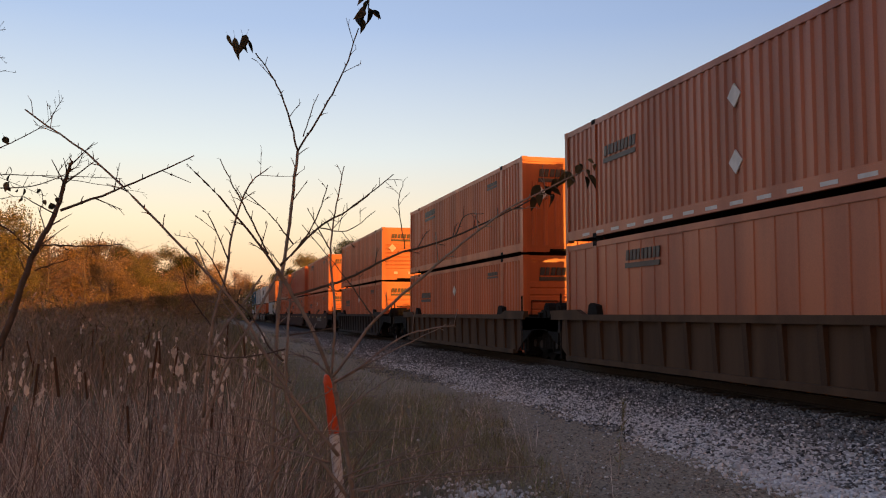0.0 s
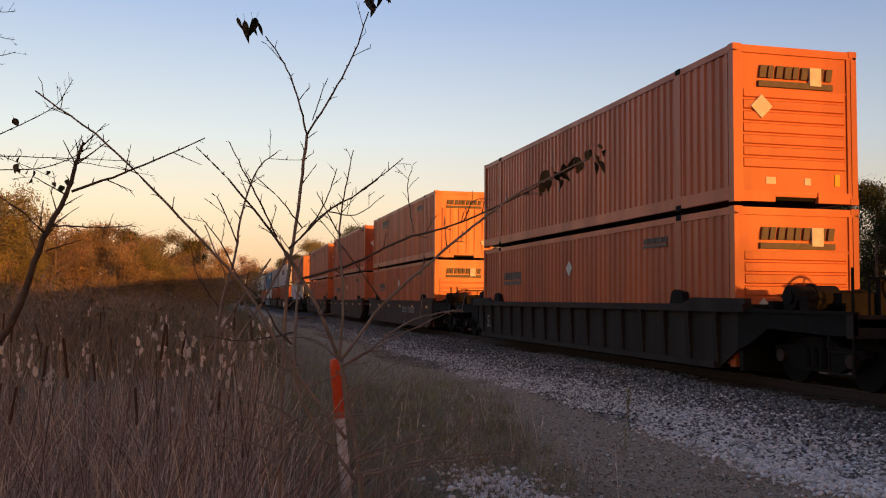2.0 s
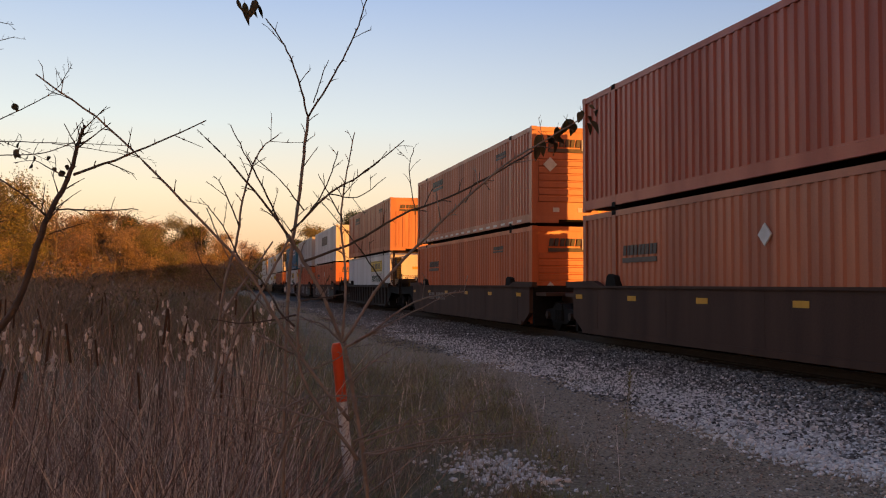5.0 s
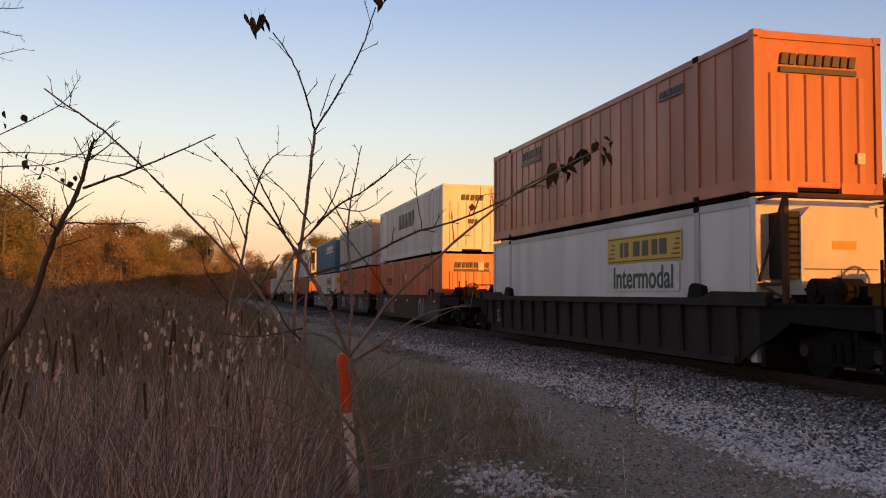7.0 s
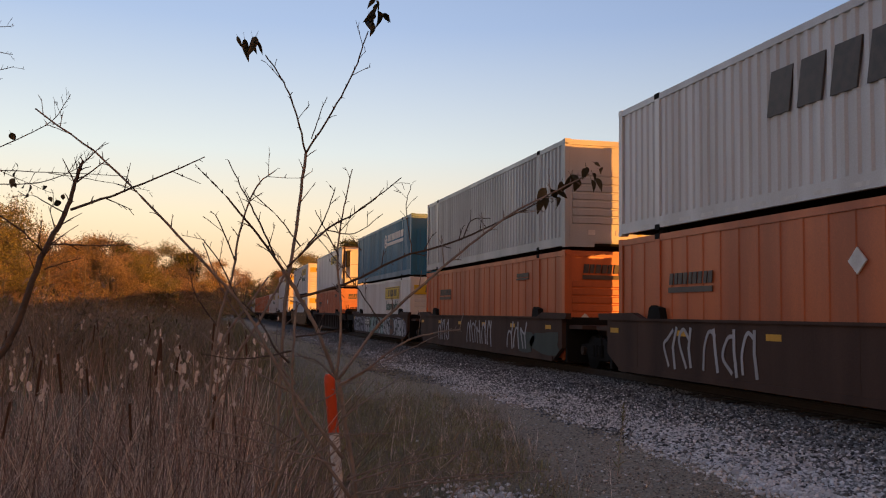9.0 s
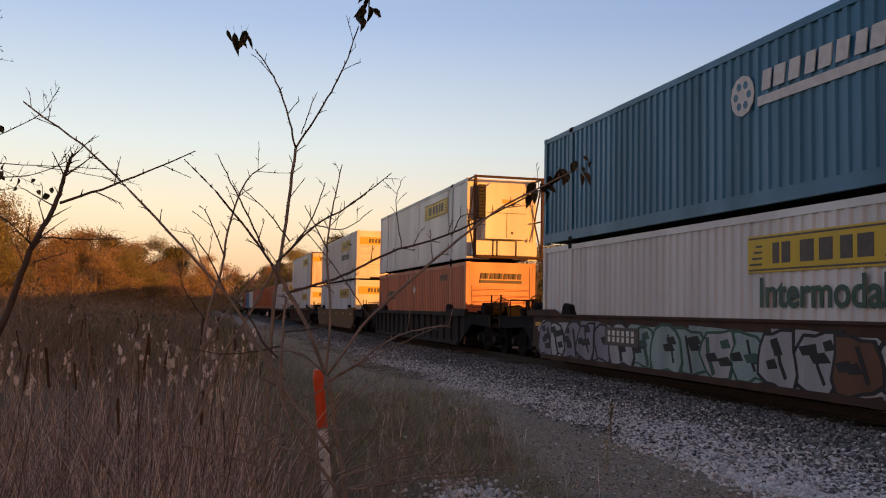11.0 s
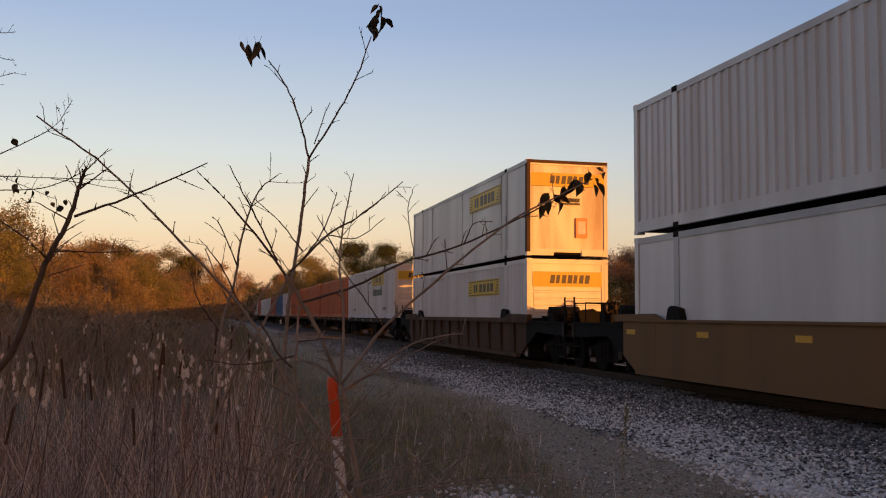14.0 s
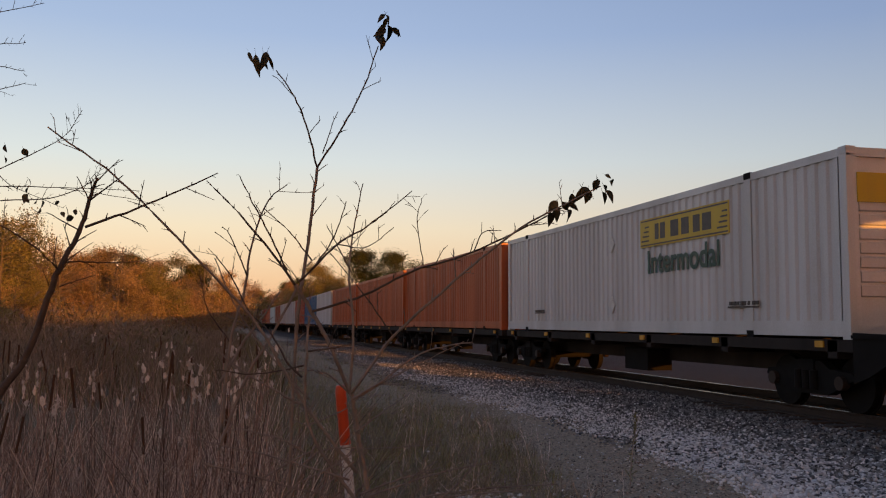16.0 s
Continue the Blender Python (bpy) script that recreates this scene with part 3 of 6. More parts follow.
        for k in range(6):
            a = k * math.pi / 3
            disc(bm, -hw - 0.006, 6.55 + 0.2 * math.cos(a), 2.0 + 0.2 * math.sin(a), 0.075, 0.004, "x", 6)
        part("emblem_spoke", bm, PAINT["teal"], logo)
    if "small marks" in extra:
        bars(root, INK, 2.4, 3.4, 0.5, 0.62, 8, 5)
        bars(root, INK, length - 3.4, length - 2.6, 0.5, 0.6, 8, 6)
        diamond(root, PALE_DECAL, 8.0 + shift, 2.1, 0.2)
        diamond(root, PALE_DECAL, 8.0 + shift, 0.65, 0.2)
    if "dashes" in extra:
        bm = bmesh.new()
        y = 1.0
        while y < length - 1:
            box(bm, -hw - 0.005, -hw + 0.01, y, y + 0.42, 0.08, 0.15)
            y += 0.85
        part("reflector_dash", bm, PALE_DECAL, root, "row of pale reflective dashes")
    if "two diamonds" in extra:
        diamond(root, PALE_DECAL, 8.0, 2.05, 0.22)
        diamond(root, PALE_DECAL, 8.0, 0.85, 0.22)
    # leading end writing
    if end_mark == "bars":
        end_bars(root, INK, -0.78, 0.78, 2.12, 2.52, 9)
        end_decal("plate", PALE_DECAL, root, 0.28, 0.52, 2.18, 2.52, 0.03, "pale square plate")
        diamond(root, PALE_DECAL, -0.72, 1.0 if base == WELL else 1.75, 0.22, True)
    elif end_mark == "bars plain":
        end_bars(root, INK, -0.78, 0.78, 2.15, 2.5, 9)
        end_decal("plate", PALE_DECAL, root, 0.78, 0.93, 0.55, 0.75, 0.02)
    elif end_mark == "panel":
        end_decal("name_panel", YELLOW, root, -hw + 0.18, hw - 0.2, 2.05, 2.5, 0.01, "yellow name panel")
        end_bars(root, INK, -0.6, 0.7, 2.15, 2.4, 7, False, "name_bar", 0.016)
    elif end_mark == "panel box":
        end_decal("name_panel", YELLOW, root, -hw + 0.12, hw - 0.1, 2.1, 2.5, 0.01, "yellow name panel")
        end_bars(root, INK, -0.6, 0.7, 2.18, 2.42, 7, False, "name_bar", 0.016)
        end_bars(root, INK, -0.25, 0.4, 1.55, 1.75, 8, True, "marking")
        bm = bmesh.new()
        box(bm, 0.25, 0.62, -0.03, 0.04, 0.55, 1.15)
        holder = part("document_box", bm, PAINT["orange"], root, "open-fronted document box")
        bm = bmesh.new()
        box(bm, 0.31, 0.56, -0.034, -0.028, 0.66, 1.05)
        part("document_sheet", bm, PALE_DECAL, holder)
        bm = bmesh.new()
        box(bm, -hw - 0.005, -hw + 0.1, -0.01, 0.17, 0.1, HGT + 0.006)
        box(bm, -hw, hw, -0.008, 0.06, HGT - 0.09, HGT + 0.006)
        part("rusty_edge", bm, STEEL_BROWN, root, "rusty corner edging")
    elif end_mark == "name":
        end_bars(root, INK, -0.5, 0.55, 2.2, 2.45, 5, False, "name_bar")
        end_bars(root, INK, -0.2, 0.25, 1.2, 1.4, 3, False, "marking")
        diamond(root, STEEL_MAROON, 0.0, 1.9, 0.16, True)
    if end == "reefer":
        reefer_end(root, 1.0 if base == WELL else 0.0)
    containers.append((root, at, base))
    return root


def reefer_end(root, low):
    """A cooling machine in an open tubular frame on the leading end."""
    hw = WID / 2
    white = PAINT["white"]
    bm = bmesh.new()
    prism(bm, [(-0.78, max(low, 0.7)), (0.72, max(low, 0.7)), (0.78, max(low, 0.7) + 0.1), (0.78, 2.45), (0.6, 2.68), (-0.6, 2.68), (-0.78, 2.5)], "y", -0.55, 0.04)
    unit = part("cooling_unit", bm, white, root, "white refrigeration machine")
    bm = bmesh.new()
    box(bm, -1.02, -0.76, -0.5, 0.03, 1.45, 2.6)
    grille = part("grille", bm, RUBBER_BLACK, unit)
    for k in range(9):
        bm = bmesh.new()
        box(bm, -1.03, -0.75, -0.52, -0.49, 1.5 + k * .12, 1.54 + k * .12)
        part("slat", bm, BLACK_STEEL, grille)
    bm = bmesh.new()
    box(bm, -0.18, 0.3, -0.56, -0.54, 1.95, 2.1)
    part("badge", bm, STRIPE, unit)
    bm = bmesh.new()
    box(bm, -0.72, 0.72, -0.557, -0.548, 1.6, 1.62)
    box(bm, -0.01, 0.01, -0.557, -0.548, 0.75, 1.6)
    disc(bm, 0.2, -0.55, 0.92, 0.05, 0.012, "y", 10)
    part("hatch_seam", bm, INK, unit)
    if not low:
        bm = bmesh.new()
        box(bm, -1.15, 1.1, -0.62, 0.0, 0.12, 0.6)
        tank = part("fuel_tank", bm, white, root)
        for x in (-0.55, -0.4, 0.3):
            bm = bmesh.new()
            box(bm, x, x + 0.05, -0.628, -0.6, 0.1, 0.62)
            part("strap", bm, BLACK_STEEL, tank)
    for s in (-1, 1):
        bm = bmesh.new()
        tube(bm, [(s * (hw - .06), -0.78, low), (s * (hw - .06), -0.78, HGT)], 0.06, 0.06, 8)
        part("frame_post", bm, STEEL_BROWN, root)
        for a, b in (((-0.75, low + 0.1), (0, 1.35)), ((-0.75, 1.35), (0, 1.35)), ((-0.75, HGT - 0.05), (0, 1.4)), ((-0.75, HGT - 0.04), (0.05, HGT - 0.04))):
            bm = bmesh.new()
            tube(bm, [(s * (hw - .06), a[0], a[1]), (s * (hw - .06), b[0], b[1])], 0.028, 0.028, 6)
            part("frame_brace", bm, STEEL_BROWN, root)
    for z in (low + 0.04, HGT - 0.04):
        bm = bmesh.new()
        tube(bm, [(-hw + .06, -0.78, z), (hw - .06, -0.78, z)], 0.045, 0.045, 8)
        part("frame_bar", bm, STEEL_BROWN, root)


# ---------------------------------------------------------------- rail cars
cars = []


def truck(parent, y):
    """A two-axle bogie centred at y, rail top at z = 0."""
    for s in (-1, 1):
        bm = bmesh.new()
        x = s * 0.99
        prism(bm, [(y - 1.15, .52), (y - 1.1, .62), (y - .55, .66), (y - .35, .78), (y + .35, .78), (y + .55, .66), (y + 1.1, .62), (y + 1.15, .52),
                   (y + .95, .44), (y + .5, .25), (y - .5, .25), (y - .95, .44)], "x", x - .08, x + .08)
        frame_side = part("side_frame", bm, BLACK_STEEL, parent, "cast steel bogie side frame")
        for k in (-.2, 0, .2):
            bm = bmesh.new()
            disc(bm, s * 1.09, y + k, .48, .075, .15, "z", 10)
            part("coil_spring", bm, BLACK_STEEL, frame_side)
        for k in (-.88, .88):
            bm = bmesh.new()
            disc(bm, s * 1.09, y + k, .46, .11, .06, "x", 12)
            part("bearing_cap", bm, RAIL_STEEL, frame_side)
    for k in (-.88, .88):
        for s in (-1, 1):
            bm = bmesh.new()
            disc(bm, s * .765, y + k, .42, .42, .065, "x", 28)
            disc(bm, s * .70, y + k, .42, .45, .015, "x", 28)
            part("wheel", bm, BLACK_STEEL, parent)
        bm = bmesh.new()
        disc(bm, 0, y + k, .42, .08, .7, "x", 10)
        part("axle", bm, BLACK_STEEL, parent)
    bm = bmesh.new()
    box(bm, -1.1, 1.1, y - .2, y + .2, .5, .8)
    part("bolster", bm, BLACK_STEEL, parent)


def platform(parent, mat, y0, y1, far_end, wheel=True):
    """End deck over a bogie with side sills, coupler, steps, brake gear and a hand brake."""
    out = y1 if far_end else y0
    inn = y0 if far_end else y1
    d = 1 if far_end else -1
    bm = bmesh.new()
    box(bm, -1.35, 1.35, y0, y1, .98, 1.10)
    box(bm, -.45, .45, y0, y1, .72, .98)
    part("end_deck", bm, BLACK_STEEL, parent)
    for s in (-1, 1):
        bm = bmesh.new()
        x0, x1 = sorted((s * 1.36, s * 1.43))
        prism(bm, [(inn, 1.24), (inn + d * 1.9, 1.2), (out, 1.16), (out, .86), (out - d * .5, .84), (inn + d * .9, .9), (inn + d * .35, .62), (inn, .5)], "x", x0, x1)
        part("end_side_sill", bm, BLACK_STEEL, parent)
        bm = bmesh.new()
        box(bm, x0 - .03, x1 + .03, min(inn, out), max(inn, out), 1.16, 1.21)
        part("end_flange", bm, BLACK_STEEL, parent)
    bm = bmesh.new()
    box(bm, -1.45, 1.45, min(out, out - d * .14), max(out, out - d * .14), .82, 1.16)
    part("end_beam", bm, STEEL_DARK, parent)
    bm = bmesh.new()
    box(bm, -.13, .13, min(out, out + d * .3), max(out, out + d * .3), .68, .96)
    box(bm, -.21, .21, min(out + d * .26, out + d * .46), max(out + d * .26, out + d * .46), .62, 1.0)
    part("coupler", bm, RAIL_STEEL, parent, "rusty knuckle coupler")
    bm = bmesh.new()
    tube(bm, [(-.35, out, .8), (-.4, out + d * .15, .4), (-.3, out + d * .35, .3)], .03, .03, 6)
    part("air_hose", bm, RUBBER_BLACK, parent)
    for x in (-1.4, 1.4):
        bm = bmesh.new()
        tube(bm, [(x, out - d * .05, .25), (x, out - d * .05, 1.85)], .025, .025, 6)
        tube(bm, [(x, out - d * .6, .25), (x, out - d * .6, 1.15)], .025, .025, 6)
        for z in (.28, .6, .92):
            tube(bm, [(x, out - d * .05, z), (x, out - d * .6, z)], .02, .02, 6)
        part("ladder", bm, BLACK_STEEL, parent)
    bm = bmesh.new()
    tube(bm, [(-1.1, out - d * .08, 1.1), (-1.1, out - d * .08, 1.7), (-.3, out - d * .08, 1.7), (-.3, out - d * .08, 1.1)], .022, .022, 6)
    part("hand_rail", bm, BLACK_STEEL, parent)
    # air brake gear between the hand rail and the load
    bm = bmesh.new()
    y = inn + d * .95
    disc(bm, -.62, y, 1.42, .21, .42, "x", 14)
    disc(bm, -.62, y, 1.42, .235, .03, "x", 14)
    disc(bm, -1.05, y, 1.42, .12, .03, "x", 10)
    part("air_reservoir", bm, BLACK_STEEL, parent, "round greasy air reservoir")
    for a, b, q, h, w in ((-.95, -.8, .7, .34, .12), (-.3, -.16, 1.25, .2, .3), (.05, .3, .85, .42, .2), (.36, .48, 1.35, .62, .12), (-1.22, -1.08, 1.6, .3, .24)):
        bm = bmesh.new()
        yy = inn + d * q
        box(bm, a, b, yy - w / 2, yy + w / 2, 1.08, 1.1 + h)
        box(bm, a - .03, b + .03, yy - w / 2 - .03, yy + w / 2 + .03, 1.08 + h, 1.13 + h)
        part("valve_box", bm, BLACK_STEEL, parent)
    bm = bmesh.new()
    box(bm, -1.1, 1.0, min(inn + d * .42, inn + d * .55), max(inn + d * .42, inn + d * .55), 1.08, 1.36)
    box(bm, -.3, .55, min(inn + d * 1.0, inn + d * 1.3), max(inn + d * 1.0, inn + d * 1.3), 1.08, 1.5)
    part("gear_bracket", bm, BLACK_STEEL, parent)
    bm = bmesh.new()
    for x, z in ((-.2, 1.5), (.15, 1.28)):
        tube(bm, [(x, y, z - .3), (x, y + d * .1, z), (x + .35, y + d * .25, z + .05), (x + .75, y + d * .3, z - .1), (x + .8, y + d * .3, 1.08)], .025, .025, 6)
    part("brake_pipe", bm, BLACK_STEEL, parent)
    if wheel:
        bm = bmesh.new()
        n = 20
        wy = inn + d * 1.5
        ring = [(.72 + .29 * math.cos(2 * math.pi * i / n), wy, 1.62 + .29 * math.sin(2 * math.pi * i / n)) for i in range(n + 1)]
        tube(bm, ring, .024, .024, 6)
        for i in range(0, n, 4):
            tube(bm, [(.72, wy, 1.62), ring[i]], .018, .018, 5)
        disc(bm, .72, wy, 1.62, .07, .04, "y", 10)
        brake = part("brake_wheel", bm, RAIL_STEEL, parent, "round rusty hand brake wheel")
        bm = bmesh.new()
        box(bm, .57, .87, wy - d * .14 - .09, wy - d * .14 + .09, 1.4, 1.78)
        box(bm, .62, .82, wy - d * .14 - .05, wy - d * .14 + .05, 1.08, 1.42)
        part("brake_housing", bm, BLACK_STEEL, brake)


def well_car(at, style, mat, joined_front=False, joined_rear=False, marks="", seed=0):
    """A sunken car body for one stack; place 0 is the leading face of the container."""
    root = empty("well_car")
    words = {"ribbed": "ribbed-side", "smooth": "smooth-sided", "sparse": "widely ribbed"}[style]
    paint = {STEEL_BROWN: "weathered brown", STEEL_DARK: "dark grimy", STEEL_MAROON: "dark brown", STEEL_OCHRE: "ochre yellow"}[mat]
    tagged(root, f"{paint} {words} well car on steel rails" + (" covered in graffiti" if "tag" in marks else ""), "rail car", "cars of the train")
    y0, y1 = -0.35, LEN + 0.35
    top, bot = 1.55 - RAIL, 0.40 - RAIL
    for s in (-1, 1):
        def sx(a, b):
            return (min(s * a, s * b), max(s * a, s * b))
        bm = bmesh.new()
        plate = [(y0 + .1, top), (y1 - .1, top), (y1 - .1, bot + .35), (y1 - .75, bot), (y0 + .75, bot), (y0 + .1, bot + .35)]
        a, b = sx(1.36, 1.40) if style != "smooth" else sx(1.36, 1.47)
        prism(bm, plate, "x", a, b)
        side = part("side_plate", bm, mat, root)
        bm = bmesh.new()
        a, b = sx(1.33, 1.52)
        box(bm, a, b, y0 - .25, y1 + .25, top - (.14 if style != "smooth" else .05), top)
        part("top_chord", bm, mat, root)
        bm = bmesh.new()
        a, b = sx(1.34, 1.50)
        box(bm, a, b, y0 + .75, y1 - .75, bot - .02, bot + .1)
        part("bottom_sill", bm, mat, root)
        if style != "smooth":
            step = 1.02 if style == "ribbed" else 1.32
            n = int((y1 - y0 - 1.2) / step)
            start = (y0 + y1) / 2 - step * n / 2
            bm = bmesh.new()
            a, b = sx(1.39, 1.50)
            c = sx(1.39, 1.46)
            w = .075
            v = box(bm, a, b, -w, w, bot + .08, top - .1)
            for q in v[:4]:
                q.co.x = math.copysign(1.44, s) if abs(q.co.x) > 1.45 else q.co.x
            me = finish(bm, "rib", mat)
            for i in range(n + 1):
                rib = new("rib", me)
                rib.parent = root
                rib.location.y = start + i * step
        else:
            bm = bmesh.new()
            for i in range(5):
                y = y0 + 1.2 + i * 3.5
                a, b = sx(1.465, 1.474)
                box(bm, a, b, y, y + .04, bot + .12, top - .08)
            part("panel_seam", bm, mat, side)
            for i in range(6):
                bm = bmesh.new()
                y = y0 + .9 + i * 3.05
                a, b = sx(1.46, 1.476)
                box(bm, a, b, y, y + .42, top - .33, top - .22)
                part("reflector", bm, STRIPE, root, "yellow reflective strip")
    bm = bmesh.new()
    box(bm, -1.36, 1.36, y0 + .8, y1 - .8, bot, bot + .12)
    part("well_floor", bm, BLACK_STEEL, root)
    for y in (y0, y1):
        d = -1 if y == y0 else 1
        bm = bmesh.new()
        box(bm, -1.36, 1.36, min(y, y - d * .12), max(y, y - d * .12), bot - .02, top)
        part("bulkhead", bm, BLACK_STEEL, root)
        for x in (-1.52, 1.38):
            bm = bmesh.new()
            prism(bm, [(y + d * .3, top), (y + d * .3, top + .1), (y - d * 1.5, top + .12), (y - d * 1.9, top)], "x", x, x + .14)
            part("top_plate", bm, mat, root, "raised plate on the side's end")
        for x in (-1.42, 1.26):
            bm = bmesh.new()
            q = y - d * 2.3
            prism(bm, [(q - .3, top), (q + .3, top), (q + .22, top + .22), (q + .1, top + .28), (q - .22, top + .22)], "x", x, x + .16)
            part("guide", bm, BLACK_STEEL, root, "black container guide block")
    if joined_front:
        truck(root, -1.72)
        bm = bmesh.new()
        box(bm, -.5, .5, -2.2, -.3, .75, 1.05)
        box(bm, -1.3, 1.3, -1.2, -.3, 1.0, 1.1)
        part("joint_arm", bm, mat, root)
    else:
        platform(root, mat, -3.35, -.3, False, wheel=True)
        truck(root, -2.0)
    if joined_rear:
        bm = bmesh.new()
        box(bm, -.45, .45, y1 - .05, y1 + 1.0, .75, 1.05)
        box(bm, -1.3, 1.3, y1 - .05, y1 + .9, 1.0, 1.1)
        part("joint_arm", bm, mat, root)
    else:
        platform(root, mat, LEN + .3, LEN + 3.35, True)
        truck(root, LEN + 2.0)
    near = -1.478 if style == "smooth" else -1.402
    if "number" in marks:
        for i in range(11):
            if i == 4:
                continue
            bm = bmesh.new()
            y = (6.0 if "fore" in marks else 12.8) - i * .265
            box(bm, near - .004, near + .01, y, y + .15, .72, .84)
            box(bm, near - .004, near + .01, y, y + .15, .87, 1.0)
            part("marking", bm, FADED_DECAL, root)
    if "53" in marks:
        t = lettering("53", 0.56, FADED_DECAL, root)
        t.matrix_basis = pose(near - .004, LEN - 1.1, .62, 90, 0, -90)
    if "plate" in marks:
        bm = bmesh.new()
        box(bm, near - .03, near, 10.05, 11.7, .64, 1.04)
        pl = part("number_plate", bm, INK, root, "black panel with pale characters")
        for i in range(6):
            bm = bmesh.new()
            box(bm, near - .034, near - .028, 10.26 + i * .23, 10.38 + i * .23, .72, .83)
            box(bm, near - .034, near - .028, 10.26 + i * .23, 10.38 + i * .23, .86, .97)
            part("marking", bm, PALE_DECAL, pl)
    if "tag" in marks:
        graffiti(root, near, marks, seed)
    cars.append((root, at))
    return root


TAGS = {nm: material(nm + "_spray_paint", c, 0.6, dark=tuple(v * .5 for v in c), scale=2.5, amount=0.85, streak=True)
        for nm, c in (("pale", (0.40, 0.39, 0.40)), ("lilac", (0.26, 0.24, 0.29)), ("mint", (0.27, 0.36, 0.35)), ("green", (0.04, 0.10, 0.07)), ("teal", (0.035, 0.05, 0.046)),
                      ("rust", (0.13, 0.055, 0.03)), ("black", (0.02, 0.019, 0.022)), ("grey", (0.12, 0.115, 0.115)))}


def ribbon(bm, pts, width, x0, x1):
    """A sprayed line of even width along (y, z) points on the car side."""
    pts = [Vector((p[0], p[1], 0)) for p in pts]
    left, right = [], []
    for i, p in enumerate(pts):
        dr = (pts[min(i + 1, len(pts) - 1)] - pts[max(i - 1, 0)]).normalized()
        o = Vector((-dr.y, dr.x, 0)) * width * .5
        left.append(p + o)
        right.append(p - o)
    for i in range(len(pts) - 1):
        prism(bm, [(q.x, q.y) for q in (left[i], left[i + 1], right[i + 1], right[i])], "x", x0, x1)


def bubble(r, y, z, w, h, grow=0.0, lean=0.0):
    """A swollen, uneven outline about a centre."""
    out = []
    n = 14
    ph = r.uniform(0, 6.28)
    for k in range(n):
        a = 2 * math.pi * k / n
        c, q = math.cos(a), math.sin(a)
        sq = 1 / max(abs(c), abs(q)) ** .75
        m = sq * (1 + .13 * math.sin(3 * a + ph) + .07 * math.sin(5 * a + 2 * ph))
        zz = max(-h / 2 - .02, min(h / 2 + .02, q * m * h / 2))
        out.append((y + c * m * w / 2 * (1 + grow) + lean * zz, z + zz * (1 + grow * .6)))
    return out


def graffiti(root, near, marks, seed):
    """Coats of spray paint over one another: swollen shapes with dark edges, or a few thin tags."""
    r = random.Random(seed)
    if "dense" not in marks:
        for y, w in ((1.0, 2.2), (2.6, 1.4)):
            bm = bmesh.new()
            prism(bm, bubble(r, y, .58, w, .6), "x", near - .002, near + .004)
            part("paint_field", bm, TAGS["teal"], root)
        spans = [(3.0, 2), (10.4, 3), (12.6, 2)] if seed == 3 else [(2.6, 3), (6.0, 5), (11.5, 3)]
        for y, count in spans:
            for k in range(count):
                bm = bmesh.new()
                a = y + k * .62
                lean = r.uniform(-.15, .15)
                ribbon(bm, [(a + lean, 1.14), (a + .05, .75), (a - .03, .3 + r.uniform(0, .1))], .085, near - .006, near)
                pts = [(a + .03, .95 + r.uniform(-.2, .15)), (a + .25, 1.05 + r.uniform(-.3, .08)), (a + .42, .72 + r.uniform(-.2, .2)), (a + .3 + r.uniform(-.2, .2), .36)]
                ribbon(bm, [(q.x, q.y) for q in spline([(p, q, 0) for p, q in pts], 5)], .07, near - .0075, near)
                tagged(part("paint_stroke", bm, TAGS["pale"], root), kind="stuff")
        return
    x = near - .001
    for k in range(6):
        bm = bmesh.new()
        prism(bm, bubble(r, 1.6 + k * 2.55, .64, 3.0, .98), "x", x - .0007 * k, near + .004)
        part("paint_field", bm, TAGS[("lilac", "pale", "mint", "mint", "lilac", "pale")[k]], root)
    x -= .006
    y = .75
    k = 0
    while y < LEN - .6:
        w = r.uniform(.85, 1.25)
        h = r.uniform(.82, .96)
        third = y / LEN
        lean = r.uniform(-.35, .35)
        edge, fill = ("black", "pale") if third < .33 else ("green", "mint") if third < .62 else ("black", "lilac")
        if k % 4 == 3:
            fill = "rust" if third < .4 else "pale"
        ph = r.getstate()
        bm = bmesh.new()
        prism(bm, bubble(r, y, .66, w, h, .05, lean), "x", x, near)
        part("paint_edge", bm, TAGS[edge], root)
        r.setstate(ph)
        bm = bmesh.new()
        prism(bm, bubble(r, y, .66, w * .92, h * .9, 0, lean), "x", x - .003, near)
        fill_ob = part("paint_fill", bm, TAGS[fill], root)
        for i in range(r.choice((3, 4, 5))):
            bm = bmesh.new()
            a, z = y + r.uniform(-.3, .3) * w, .66 + r.uniform(-.28, .3)
            if i == 0:
                ribbon(bm, [(a - .1, .34 + r.uniform(-.08, .1)), (a + r.uniform(-.1, .1), .62), (a + .12, .95)], r.uniform(.06, .13), x - .006 - .001 * i, x - .002)
            else:
                u = r.uniform(.12, .26)
                prism(bm, [(a - u, z - .05), (a + u * .6, z - .08), (a + u, z + .05), (a - u * .4, z + .1)], "x", x - .006 - .001 * i, x - .002)
            part("paint_gash", bm, TAGS["black" if edge == "black" else r.choice(("green", "black"))], fill_ob)
        y += w * .84
        x += (-.009, .009)[k % 2]
        k += 1


